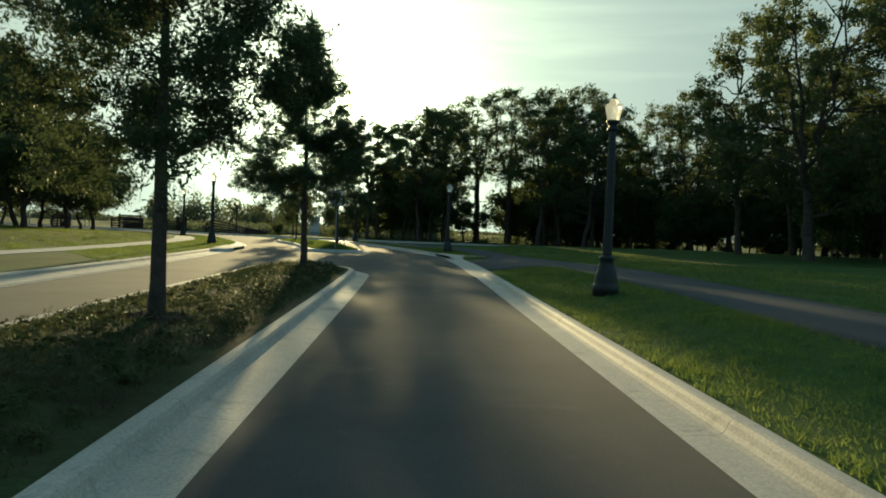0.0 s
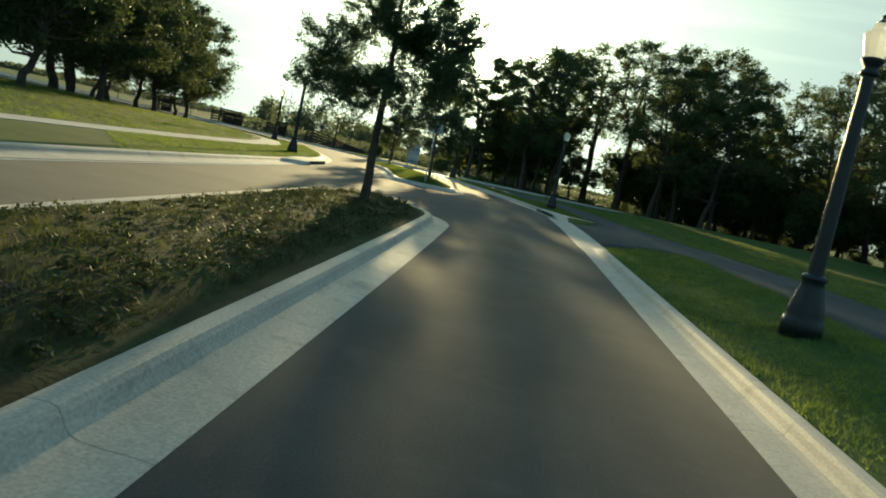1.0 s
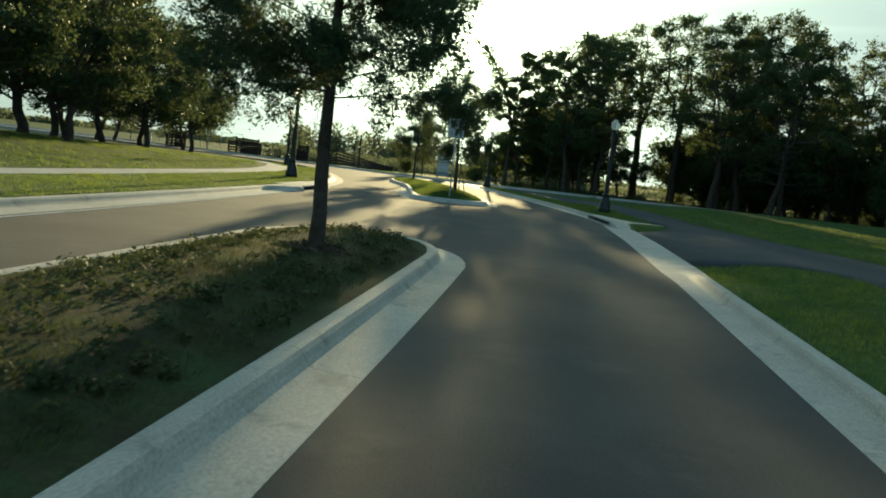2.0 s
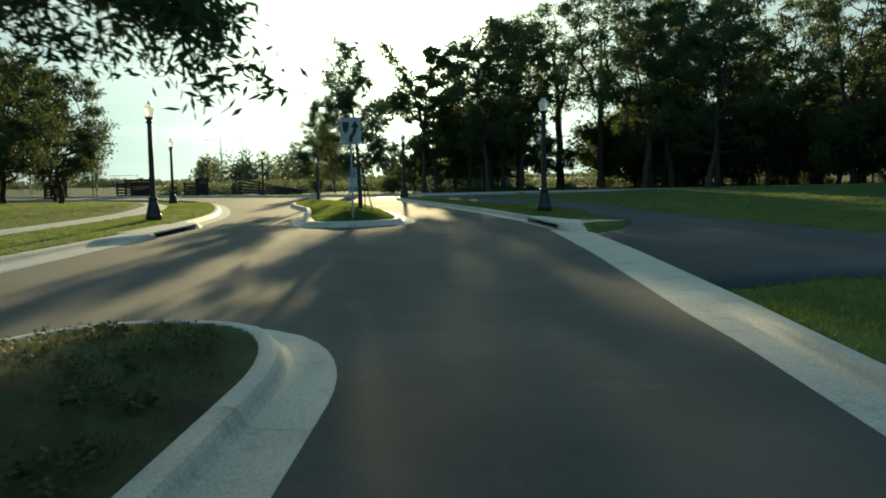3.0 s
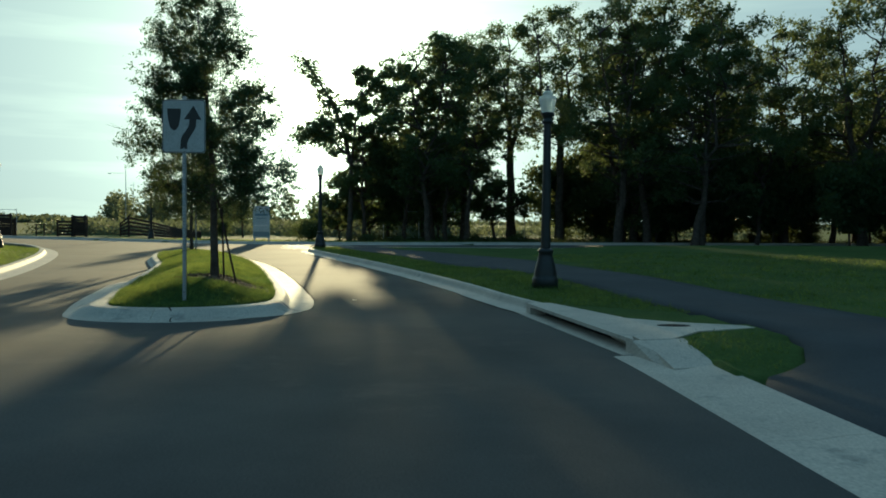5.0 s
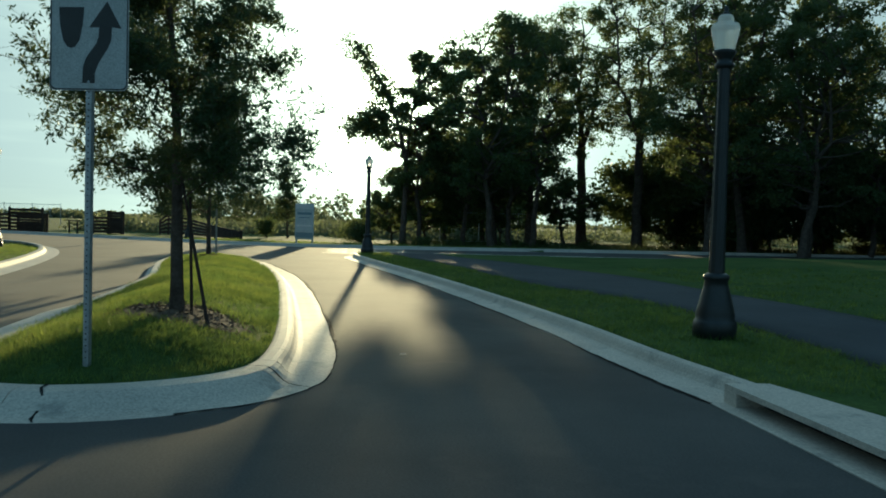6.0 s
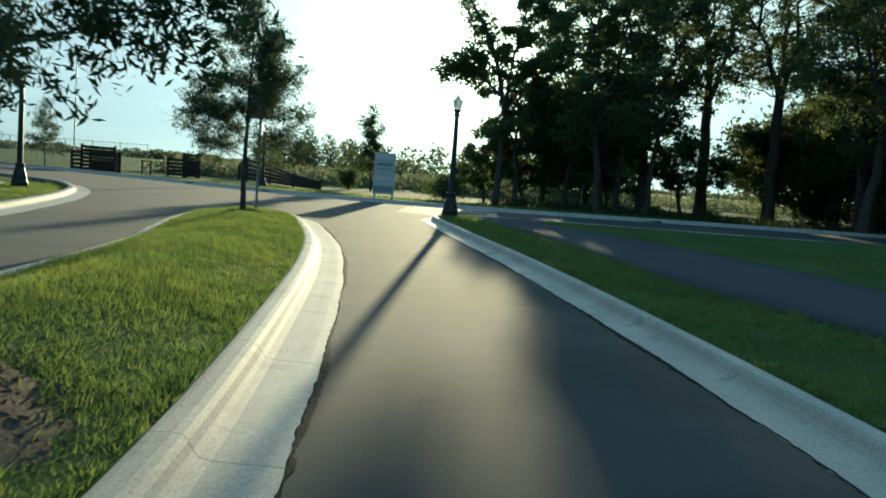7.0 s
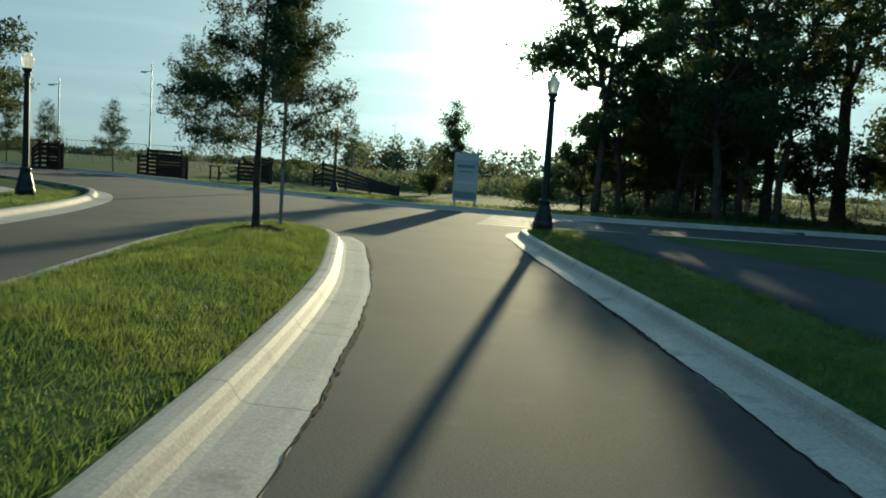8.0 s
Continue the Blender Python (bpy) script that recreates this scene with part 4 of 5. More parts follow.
# oaks on the lawn to the left
LAWN = "oaks on the lawn"
oaks = []
for seed, h, tr, first, spread, leaders in ((201, 7.4, 0.16, 0.24, 3.5, 4), (202, 8.6, 0.20, 0.22, 4.3, 5), (203, 8.0, 0.17, 0.26, 3.4, 3)):
    oaks.append((tree("lawn_oak", 0, 0, "spreading oak with several low limbs on the lawn", seed, h, tr, first, spread, 17500, 0.10, 0.25, "bark", "oak_leaf", LAWN, limbs=62, leaders=leaders, z=0.0, floor=h * 0.16), h))
plant(oaks, [(-30.6, 78, 7.2, 0), (-27.6, 73, 8.6, 2), (-33.5, 76.5, 9.5, 0), (-31, 66.5, 10.6, 1), (-36.5, 71, 11, 1), (-41, 83, 10.5, 0), (-26.3, 51, 11.3, 1), (-23.5, 41, 9.5, 1), (-21, 39.5, 9.0, 0), (-22, 48, 9.5, 2), (-28.5, 43, 11, 0), (-24.5, 60, 8.0, 2), (-29.5, 58.5, 11.2, 2),
             (-38, 60, 12, 1), (-34, 48, 12, 0), (-46, 74, 12, 2), (-45, 93, 9.5, 1)], 9)
young = [(tree("young_tree", 0, 0, "small young tree by the crossing street", 211, 4.5, 0.05, 0.24, 1.15, 7000, 0.06, 0.10, "bark", "oak_leaf", "young trees by the street", limbs=34, z=0.0, oak=True), 4.5)]
plant(young, [(-38.3, 100.4, 4.9, 0), (-42.2, 98.8, 4.5, 0), (-47.5, 101, 4.6, 0)], 3)


# undergrowth at the foot of the woods
def shrub(name, x, y, label, seed, w, h, leaves, size, leaf="wood_leaf", group="", z=None):
    rg = np.random.default_rng(seed)
    ob = thing(name, x, y, float(lawn(x, y)) if z is None else z, label, "shrub", group)
    stems, tips = [], []
    for k in range(9):
        a, r = rg.uniform(0, 6.28), rg.uniform(0.2, 1.0)
        end = np.array([math.cos(a) * w * 0.5 * r, math.sin(a) * w * 0.5 * r, h * rg.uniform(0.5, 0.95) * (1 - 0.35 * r)])
        pts = [np.array([0, 0, -0.05]), end * [0.3, 0.3, 0.45], end * [0.7, 0.7, 0.8], end]
        stems.append((pts, [0.03, 0.02, 0.014, 0.006]))
        tips += [pts[1], pts[2], pts[3], pts[3] * 0.85, pts[2] * [1.1, 1.1, 0.6]]
    part("stem", limb_mesh("stem", stems, M["bark"]), None, ob)
    part("foliage", leaf_cloud("foliage", rg, np.array(tips), leaves, size, 0.16 * w, M[leaf], 0.15, 0.02, slim=0.55), None, ob)
    return ob


bushes = [(shrub("shrub", 0, 0, "dark leafy undergrowth at the wood's edge", 300 + k, 3.4, 2.2, 2600, 0.10, group="undergrowth", z=0.0), 2.2) for k in range(3)]
rg = random.Random(31)
spots = []
for k in range(32):
    f = k / 31
    x = -3 + 64 * f
    y = 97 + 5 * math.sin(f * 5) - 42 * max(0, f - 0.45)
    spots.append((x + rg.uniform(-0.8, 0.8), y + rg.uniform(-6, 6), rg.choice((0.9, 1.2, 1.7, 2.2, 3.4)) if x > 12.5 else rg.choice((0.6, 0.8)), k % 3))
plant(bushes, spots, 17)
shrub("shrub", -7.8, 93, "dome-shaped dark shrub beyond the street", 341, 2.8, 1.9, 5000, 0.07, group="undergrowth")
shrub("shrub", -16.5, 103, "leafy shrub beside the board fence", 342, 2.0, 2.2, 3000, 0.08, group="undergrowth", z=-0.1)


# far tree lines, past counting; their haze is put into paler leaf colour
def far_line(name, label, spots, seed, count, size, leaf="hazed_leaf"):
    rg = np.random.default_rng(seed)
    C = np.array(spots)
    pick = rg.integers(0, len(C), count)
    d = rg.normal(0, 1, (count, 3))
    d /= np.linalg.norm(d, axis=1)[:, None]
    d *= rg.random((count, 1)) ** 0.35
    c = C[pick]
    P = np.stack([c[:, 0] + d[:, 0] * c[:, 3], c[:, 1] + d[:, 1] * c[:, 3], c[:, 2] * (0.52 + 0.48 * d[:, 2]) - 1.2], 1)
    a = rg.normal(0, 1, (count, 3))
    b = np.cross(a, rg.normal(0, 1, (count, 3)))
    a /= np.linalg.norm(a, axis=1)[:, None]
    b /= np.linalg.norm(b, axis=1)[:, None]
    s = size * rg.uniform(0.5, 1.4, (count, 1))
    V = np.stack([P - a * s, P + a * s * 0.5 + b * s * 0.8, P + a * s * 0.7 - b * s * 0.8], 1).reshape(-1, 3)
    me = numpy_mesh(bpy.data.meshes.new(name), V, np.arange(3 * count).reshape(-1, 3))
    me.materials.append(M[leaf])
    return tagged(new(name, me), label, "tree line", kind="stuff")


rg = random.Random(77)
far = []
for az0, az1, dist, h in ((-19.6, -14.0, 215, 9.5), (-14, -9, 205, 7.8), (-9, -3.5, 200, 8.8), (-3, 2, 240, 9), (-36, -22, 260, 3.2), (-52, -37, 250, 4.0)):
    for k in range(int((az1 - az0) * 3.4)):
        a, dd = radians(az0 + (az1 - az0) * rg.random()), dist + rg.uniform(-15, 25)
        far.append((dd * math.sin(a), 30 + dd * math.cos(a), h * rg.uniform(0.6, 1.15), rg.uniform(2.2, 4.2)))
far_line("far_trees", "line of trees beyond the fields, haze put into their leaf colour", far, 4, 46000, 0.40)
hedge = []
for k in range(150):
    a = radians(-62 + 130 * k / 150)
    dd = 330 + rg.uniform(-20, 20)
    hedge.append((dd * math.sin(a), 30 + dd * math.cos(a), rg.uniform(2.2, 3.4), rg.uniform(4, 7)))
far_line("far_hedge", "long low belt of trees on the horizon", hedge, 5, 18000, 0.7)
scrub = []
for k in range(150):
    x = -36 + 40 * k / 150
    scrub.append((x + rg.uniform(-1, 1), 112 + rg.uniform(-3, 14) - 0.1 * x, 1.9 + rg.uniform(0.2, 0.9), rg.uniform(1.4, 2.6)))
# belt added to cover the sunlit far field with a hazy tone
for k in range(90):
    scrub.append((4 + 36 * k / 90 + rg.uniform(-1, 1), 124 + rg.uniform(-3, 18), 1.7 + rg.uniform(0.2, 0.7), rg.uniform(1.6, 2.8)))
far_line("far_scrub", "dense low scrub beyond the street's fences", scrub, 6, 44000, 0.16, "hazed_leaf")

# ---- street lamps ----
def street_lamp(x, y, label):
    ob = thing("street_lamp", x, y, float(lawn(x, y)) - 0.03, label, "street lamp", "street lamps")
    part("base", lathe([(0.25, 0), (0.25, 0.2), (0.235, 0.23), (0.22, 0.25), (0.225, 0.3), (0.19, 0.45), (0.145, 0.62), (0.13, 0.7), (0.15, 0.72), (0.15, 0.76), (0.11, 0.79)], 24), M["black_metal"], ob, "", True)
    part("shaft", lathe([(0.095, 0.78), (0.092, 1.1), (0.072, 3.2)], 24, 0.05), M["black_metal"], ob)
    part("collar", lathe([(0.075, 3.18), (0.11, 3.2), (0.11, 3.24), (0.08, 3.26), (0.085, 3.3), (0.13, 3.36), (0.13, 3.39), (0.10, 3.4)], 20), M["black_metal"], ob, "", True)
    globe = part("globe", lathe([(0.105, 3.395), (0.12, 3.42), (0.165, 3.62), (0.168, 3.66), (0.15, 3.70), (0.10, 3.72), (0.095, 3.74), (0.09, 3.78), (0.06, 3.81)], 20, 0.03), M["lamp_glass"], ob, "frosted ribbed glass globe")
    part("finial", lathe([(0.055, 3.805), (0.06, 3.82), (0.03, 3.84), (0.022, 3.86), (0.03, 3.88), (0.012, 3.91)], 12), M["black_metal"], globe, "", True)
    ob.scale = (1.03, 1.03, 1.025)
    return ob


LAMP = "black street lamp with a flared base and acorn globe"
for x, y in ((3.85, 16.45), (2.0, 48.5), (-4.95, 71.7), (-11.2, 47.0), (-19.0, 69.85), (-19.9, 94.8)):
    street_lamp(x, y, LAMP)


# ---- keep-right signs ----
def sign_post(x, y, face, label):
    ob = thing("road_sign", x, y, float(lawn(x, y)) - 0.05, label, "road sign", rz=face)
    bm = bmesh.new()
    for sx in (-0.021, 0.021):
        box(bm, sx, 0, 1.6, 0.006, 0.05, 3.2)
    for sy in (-0.024, 0.024):
        box(bm, 0, sy, 1.6, 0.048, 0.004, 3.2)
    part("post", bm, M["galvanised"], ob, "square perforated steel post")
    bm = bmesh.new()
    w, h, r = 0.335, 0.41, 0.045
    pts = []
    for cx, cz, a0 in ((w - r, h - r, 0), (-w + r, h - r, 90), (-w + r, -h + r, 180), (w - r, -h + r, 270)):
        pts += [(cx + r * math.cos(radians(a0 + a)), cz + r * math.sin(radians(a0 + a))) for a in (0, 30, 60, 90)]
    bm = prism(pts, 0, 0.004)
    plate = part("plate", bm, M["sign_white"], ob)
    plate.matrix_basis = pose(0, -0.028, 2.74, 90, 0, 0)
    s = 0.955
    ring = bmesh.new()
    outer = [ring.verts.new((px * 0.985, pz * 0.985, 0)) for px, pz in pts]
    inner = [ring.verts.new((px * s, pz * (s + 0.006), 0)) for px, pz in pts]
    for i in range(len(pts)):
        j = (i + 1) % len(pts)
        ring.faces.new((outer[i], outer[j], inner[j], inner[i]))
    part("border", ring, M["sign_black"], plate).location = (0, 0, 0.0062)
    shield = prism([(x * 1.08, z * 1.06) for x, z in [(-0.24, 0.255), (-0.04, 0.255), (-0.05, 0.12), (-0.075, 0.0), (-0.11, -0.05), (-0.14, -0.06), (-0.17, -0.05), (-0.205, 0.0), (-0.23, 0.12)]], 0.0045, 0.0062)
    part("island_symbol", shield, M["sign_black"], plate)
    arrow = prism([(x * 1.08, z * 1.06) for x, z in [(-0.05, -0.33), (0.05, -0.33), (0.05, -0.25), (0.075, -0.18), (0.15, -0.06), (0.175, 0.0), (0.18, 0.10), (0.255, 0.09), (0.14, 0.30), (0.0, 0.10), (0.08, 0.10), (0.075, 0.03), (0.06, -0.02), (-0.02, -0.13), (-0.045, -0.2)]], 0.0045, 0.0062)
    part("arrow_symbol", arrow, M["sign_black"], plate)
    for z in (-0.34, 0.36):
        part("bolt", lathe([(0.012, 0.004), (0.012, 0.009), (0.006, 0.011)], 8), M["galvanised"], plate).location = (0, z, 0)
    # dark squares on the post's face paint the shade in its perforations
    hole_shade = None
    for k in range(46):
        bmh = hole_shade or box(bmesh.new(), 0, 0, 0, 0.012, 0.002, 0.012)
        o = part("hole_shade", bmh, M["hollow_shade"], ob)
        hole_shade = o.data
        o.location = (0, -0.0265, 0.12 + k * 0.05)
    return ob


sign_post(-4.18, 45.18, -3, "white sign with a black arrow passing an island")
sign_post(-9.0, 64.85, 176, "bare metal back of a road sign beside a young tree")


# ---- mulch rings and tree stakes ----
MULCHED = ((-3.0, 10.0, 0.55), (-2.95, 22.8, 0.55), (-4.3, 47.7, 1.02), (-8.82, 63.5, 0.70))


def mulch(x, y, r, seed):
    rg = random.Random(seed)
    bm = bmesh.new()
    c = bm.verts.new((0, 0, 0.03))
    rows = []
    for f, h in ((0.35, 0.026), (0.7, 0.008), (1.0, -0.04)):
        rows.append([bm.verts.new((r * f * math.cos(a) * rg.uniform(0.86, 1.12), r * f * math.sin(a) * rg.uniform(0.86, 1.12), h + rg.uniform(-0.012, 0.015))) for a in np.linspace(0, 2 * math.pi, 22, endpoint=False)])
    for i in range(22):
        j = (i + 1) % 22
        bm.faces.new((c, rows[0][i], rows[0][j]))
        for a, b in zip(rows, rows[1:]):
            bm.faces.new((a[i], b[i], b[j], a[j]))
    level = float(lawn(x, y))
    for v in bm.verts:
        v.co.z += float(lawn(x + v.co.x, y + v.co.y)) - level
    ob = thing("mulch_ring", x, y, level, "ring of dark brown mulch round a young tree", "mulch", "mulch rings")
    part("bed", bm, M["mulch"], ob, "", True)
    g = np.random.default_rng(seed)
    k = 900
    q, t = np.sqrt(g.random(k)) * r * 1.02, g.uniform(0, 2 * math.pi, k)
    c = np.stack([q * np.cos(t), q * np.sin(t), 0.036 - 0.055 * (q / r) ** 2 + g.uniform(0, 0.018, k)], 1)
    c[:, 2] += lawn(x + c[:, 0], y + c[:, 1]) - level
    u = g.normal(0, 1, (k, 3)) * [1, 1, 0.35]
    u /= np.linalg.norm(u, axis=1)[:, None]
    v = np.cross(u, g.normal(0, 1, (k, 3)) * [0.4, 0.4, 1])
    v /= np.linalg.norm(v, axis=1)[:, None]
    s = g.uniform(0.012, 0.045, (k, 1))
    V = np.stack([c - u * s - v * 0.008, c + u * s - v * 0.008, c + u * s * 0.8 + v * 0.009, c - u * s * 0.7 + v * 0.009], 1).reshape(-1, 3)
    chips = numpy_mesh(bpy.data.meshes.new("wood_chip"), V, np.arange(4 * k).reshape(-1, 4))
    chips.materials.append(M["mulch"])
    tagged(part("wood_chip", chips, None, ob), kind="stuff")


for k, (x, y, r) in enumerate(MULCHED):
    mulch(x, y, r, k)


def stake(x, y, tx, ty, tz):
    z = float(lawn(x, y))
    d = Vector((tx - x, ty - y, tz - z))
    bm = bmesh.new()
    bmesh.ops.create_cone(bm, cap_ends=True, segments=8, radius1=0.02, radius2=0.016, depth=d.length, matrix=Matrix.Translation((0, 0, d.length / 2 - 0.05)))
    me = bpy.data.meshes.new("tree_stake")
    bm.to_mesh(me)
    bm.free()
    me.materials.append(M["fence"])
    ob = new("tree_stake", me)
    ob.matrix_basis = Matrix.Translation((x, y, z)) @ d.to_track_quat("Z", "Y").to_matrix().to_4x4()
    tagged(ob, "thin dark stake leaning against a young tree", "tree stake")


stake(-3.82, 47.3, -4.24, 47.62, 1.9)
stake(-4.13, 47.70, -4.17, 47.70, 1.75)


# ---- board fences at the entrance ----
def fence_run(ob, pts, heights, boards=5):
    """Posts with level boards between them, along pts; heights: the fence's top at each point."""
    for (x0, y0), (x1, y1), h0, h1 in zip(pts, pts[1:], heights, heights[1:]):
        L = math.hypot(x1 - x0, y1 - y0)
        a = math.atan2(y1 - y0, x1 - x0)
        for k in range(boards):
            f = (k + 0.6) / boards
            bm = bmesh.new()
            hw = 0.088
            v = [bm.verts.new((x, s, z)) for x, h in ((0.03, h0), (L - 0.03, h1)) for s in (-0.02, 0.02) for z in (h * f - hw, h * f + hw)]
            for q in ((0, 1, 3, 2), (4, 6, 7, 5), (0, 4, 5, 1), (2, 3, 7, 6), (1, 5, 7, 3), (0, 2, 6, 4)):
                bm.faces.new([v[i] for i in q])
            bmesh.ops.recalc_face_normals(bm, faces=bm.faces)
            part("board", bm, M["fence"], ob).matrix_basis = pose(x0, y0 , 0, 0, 0, math.degrees(a)) @ pose(0, -0.07, 0)
    for (x, y), h in zip(pts, heights):
        bm = box(bmesh.new(), 0, 0, (h + 0.08) / 2 - 0.1, 0.14, 0.14, h + 0.28, bevel=0.01)
        part("post", bm, M["fence"], ob).matrix_basis = pose(x, y, 0)


FENCES = "dark board fences"
f = thing("board_fence", -34.0, 98.0, -0.08, "dark stained board fence by the park entrance", "fence", FENCES)
fence_run(f, [(-1.1, 0.6), (0, 0)], [1.35, 1.4])
fence_run(f, [(0, 0), (2.4, 0.0)], [1.75, 1.72], 7)
fence_run(f, [(0.35, 0.5), (2.5, 0.5)], [1.35, 1.35], 7)
f = thing("board_fence", -29.7, 102.0, -0.12, "dark stained board fence by the park entrance", "fence", FENCES)
fence_run(f, [(0, 0), (1.15, 0.1)], [1.3, 1.3])
fence_run(f, [(1.15, 0.1), (2.25, 0.0)], [1.7, 1.7], 7)
fence_run(f, [(1.2, 0.45), (2.2, 0.4)], [1.65, 1.65], 8)
f = thing("board_fence", -26.1, 106.0, -0.15, "long dark board fence sweeping down towards the street", "fence", FENCES)
fence_run(f, [(0, 0.4), (0.85, 0), (3.4, -2.0), (6.2, -5.0), (9.0, -8.0)], [1.15, 1.75, 1.35, 0.85, 0.55])
f = thing("board_fence", -40.6, 95.5, -0.1, "dark stained board fence behind a young tree", "fence", FENCES)
fence_run(f, [(0, 0), (0.7, -0.2), (1.9, 0.0)], [1.3, 1.75, 1.75], 6)
fence_run(f, [(0.8, 0.4), (1.85, 0.4)], [1.7, 1.7], 8)

f = thing("low_frame", -30.1, 99.0, -0.08, "low dark wooden frame at the path's entrance", "frame")
for x in (0, 0.6):
    part("post", box(bmesh.new(), x, 0, 0.45, 0.09, 0.09, 0.92, bevel=0.008), M["fence"], f)
part("beam", box(bmesh.new(), 0.3, 0, 0.94, 0.82, 0.12, 0.07, bevel=0.008), M["fence"], f)

# ---- pale notice board beyond the street ----
b = thing("notice_board", -9.95, 84.4, 0.02, "tall pale blue notice board beyond the street", "notice board", rz=-6)
for x in (-0.45, 0.45):
    part("post", box(bmesh.new(), x, 0.06, 1.1, 0.09, 0.09, 2.3, bevel=0.006), M["board_white"], b)
panel = part("panel", box(bmesh.new(), 0, 0, 1.28, 1.06, 0.03, 1.98, bevel=0.006), M["board_blue"], b)
part("header", box(bmesh.new(), 0, -0.018, 2.1, 0.96, 0.006, 0.26), M["board_white"], panel, "white curved mark as a plain band")
for z, w, h in ((1.72, 0.8, 0.13), (1.5, 0.6, 0.05)):
    part("text_bar", box(bmesh.new(), 0, -0.018, z, w, 0.006, h), M["board_dark"], panel)
part("white_band", box(bmesh.new(), 0, -0.018, 1.05, 0.9, 0.006, 0.1), M["board_white"], panel)
part("footer", box(bmesh.new(), 0, -0.018, 0.52, 1.0, 0.006, 0.3), M["board_dark"], panel)

# ---- chain-link fence behind the trees ----
cf = thing("chain_link_fence", -9.0, 103.0, -0.1, "grey chain-link fence behind the trees", "fence")
for k in range(22):
    part("post", lathe([(0.03, -0.1), (0.03, 2.35), (0.04, 2.36), (0.02, 2.42)], 8), M["galvanised"], cf).location = (k * 3.0, 0, 0)
for z in (2.33, 0.12):
    bm = bmesh.new()
    bmesh.ops.create_cone(bm, cap_ends=True, segments=6, radius1=0.022, radius2=0.022, depth=63, matrix=Matrix.Translation((31.5, 0, z)) @ pose(0, 0, 0, 0, 90, 0))
    part("rail", bm, M["galvanised"], cf)


# a second run of chain-link far beyond the entrance, with its wire mesh
cf = thing("chain_link_fence", -64.0, 128.0, -0.2, "thin grey chain-link fence across the far field", "fence", rz=8)
for k in range(7):
    part("post", lathe([(0.035, -0.1), (0.035, 2.5), (0.045, 2.51), (0.02, 2.58)], 8), M["galvanised"], cf).location = (k * 3.0, 0, 0)
bm = bmesh.new()
bmesh.ops.create_cone(bm, cap_ends=True, segments=6, radius1=0.025, radius2=0.025, depth=18, matrix=Matrix.Translation((9, 0, 2.45)) @ pose(0, 0, 0, 0, 90, 0))
part("rail", bm, M["galvanised"], cf)
V, F = [], []
for k in range(36):
    for lean in (-1, 1):
        x0, x1, b0 = k * 0.5 + 0.1, k * 0.5 + 0.1 + lean * 1.2, len(V)
        if not 0 <= x1 <= 18:
            continue
        V += [(x0 - 0.012, 0, 0.1), (x0 + 0.012, 0, 0.1), (x0, 0.02, 0.1), (x1 - 0.012, 0, 2.45), (x1 + 0.012, 0, 2.45), (x1, 0.02, 2.45)]
        F += [(b0, b0 + 1, b0 + 4, b0 + 3), (b0 + 1, b0 + 2, b0 + 5, b0 + 4), (b0 + 2, b0, b0 + 3, b0 + 5)]
part("wire_mesh", mesh_from("wire_mesh", V, F, M["galvanised"]), None, cf)


# ---- tall lighting masts and a street light in the distance ----
def mast(x, y, h, arm, label):
    ob = thing("light_mast", x, y, -0.2, label, "light mast", "distant masts")
    part("pole", lathe([(0.075, 0), (0.065, h * 0.4), (0.045, h)], 10), M["galvanised"], ob)
    part("arm", box(bmesh.new(), -arm / 2, 0, h * 0.93, arm, 0.05, 0.05), M["galvanised"], ob)
    part("lamp_head", box(bmesh.new(), -arm, 0, h * 0.93 - 0.05, 0.45, 0.22, 0.12, bevel=0.02), M["galvanised"], ob)


for x, y, h, arm in ((-43.4, 112.2, 8.9, 0.75), (-48.5, 107.5, 7.0, 0.7), (-47, 170, 9.5, 2.6), (-60, 230, 12, 0.5), (-66, 232, 10, 0.5), (-36, 215, 9, 1.2)):
    mast(x, y, h, arm, "slender grey lighting mast far beyond the fences")


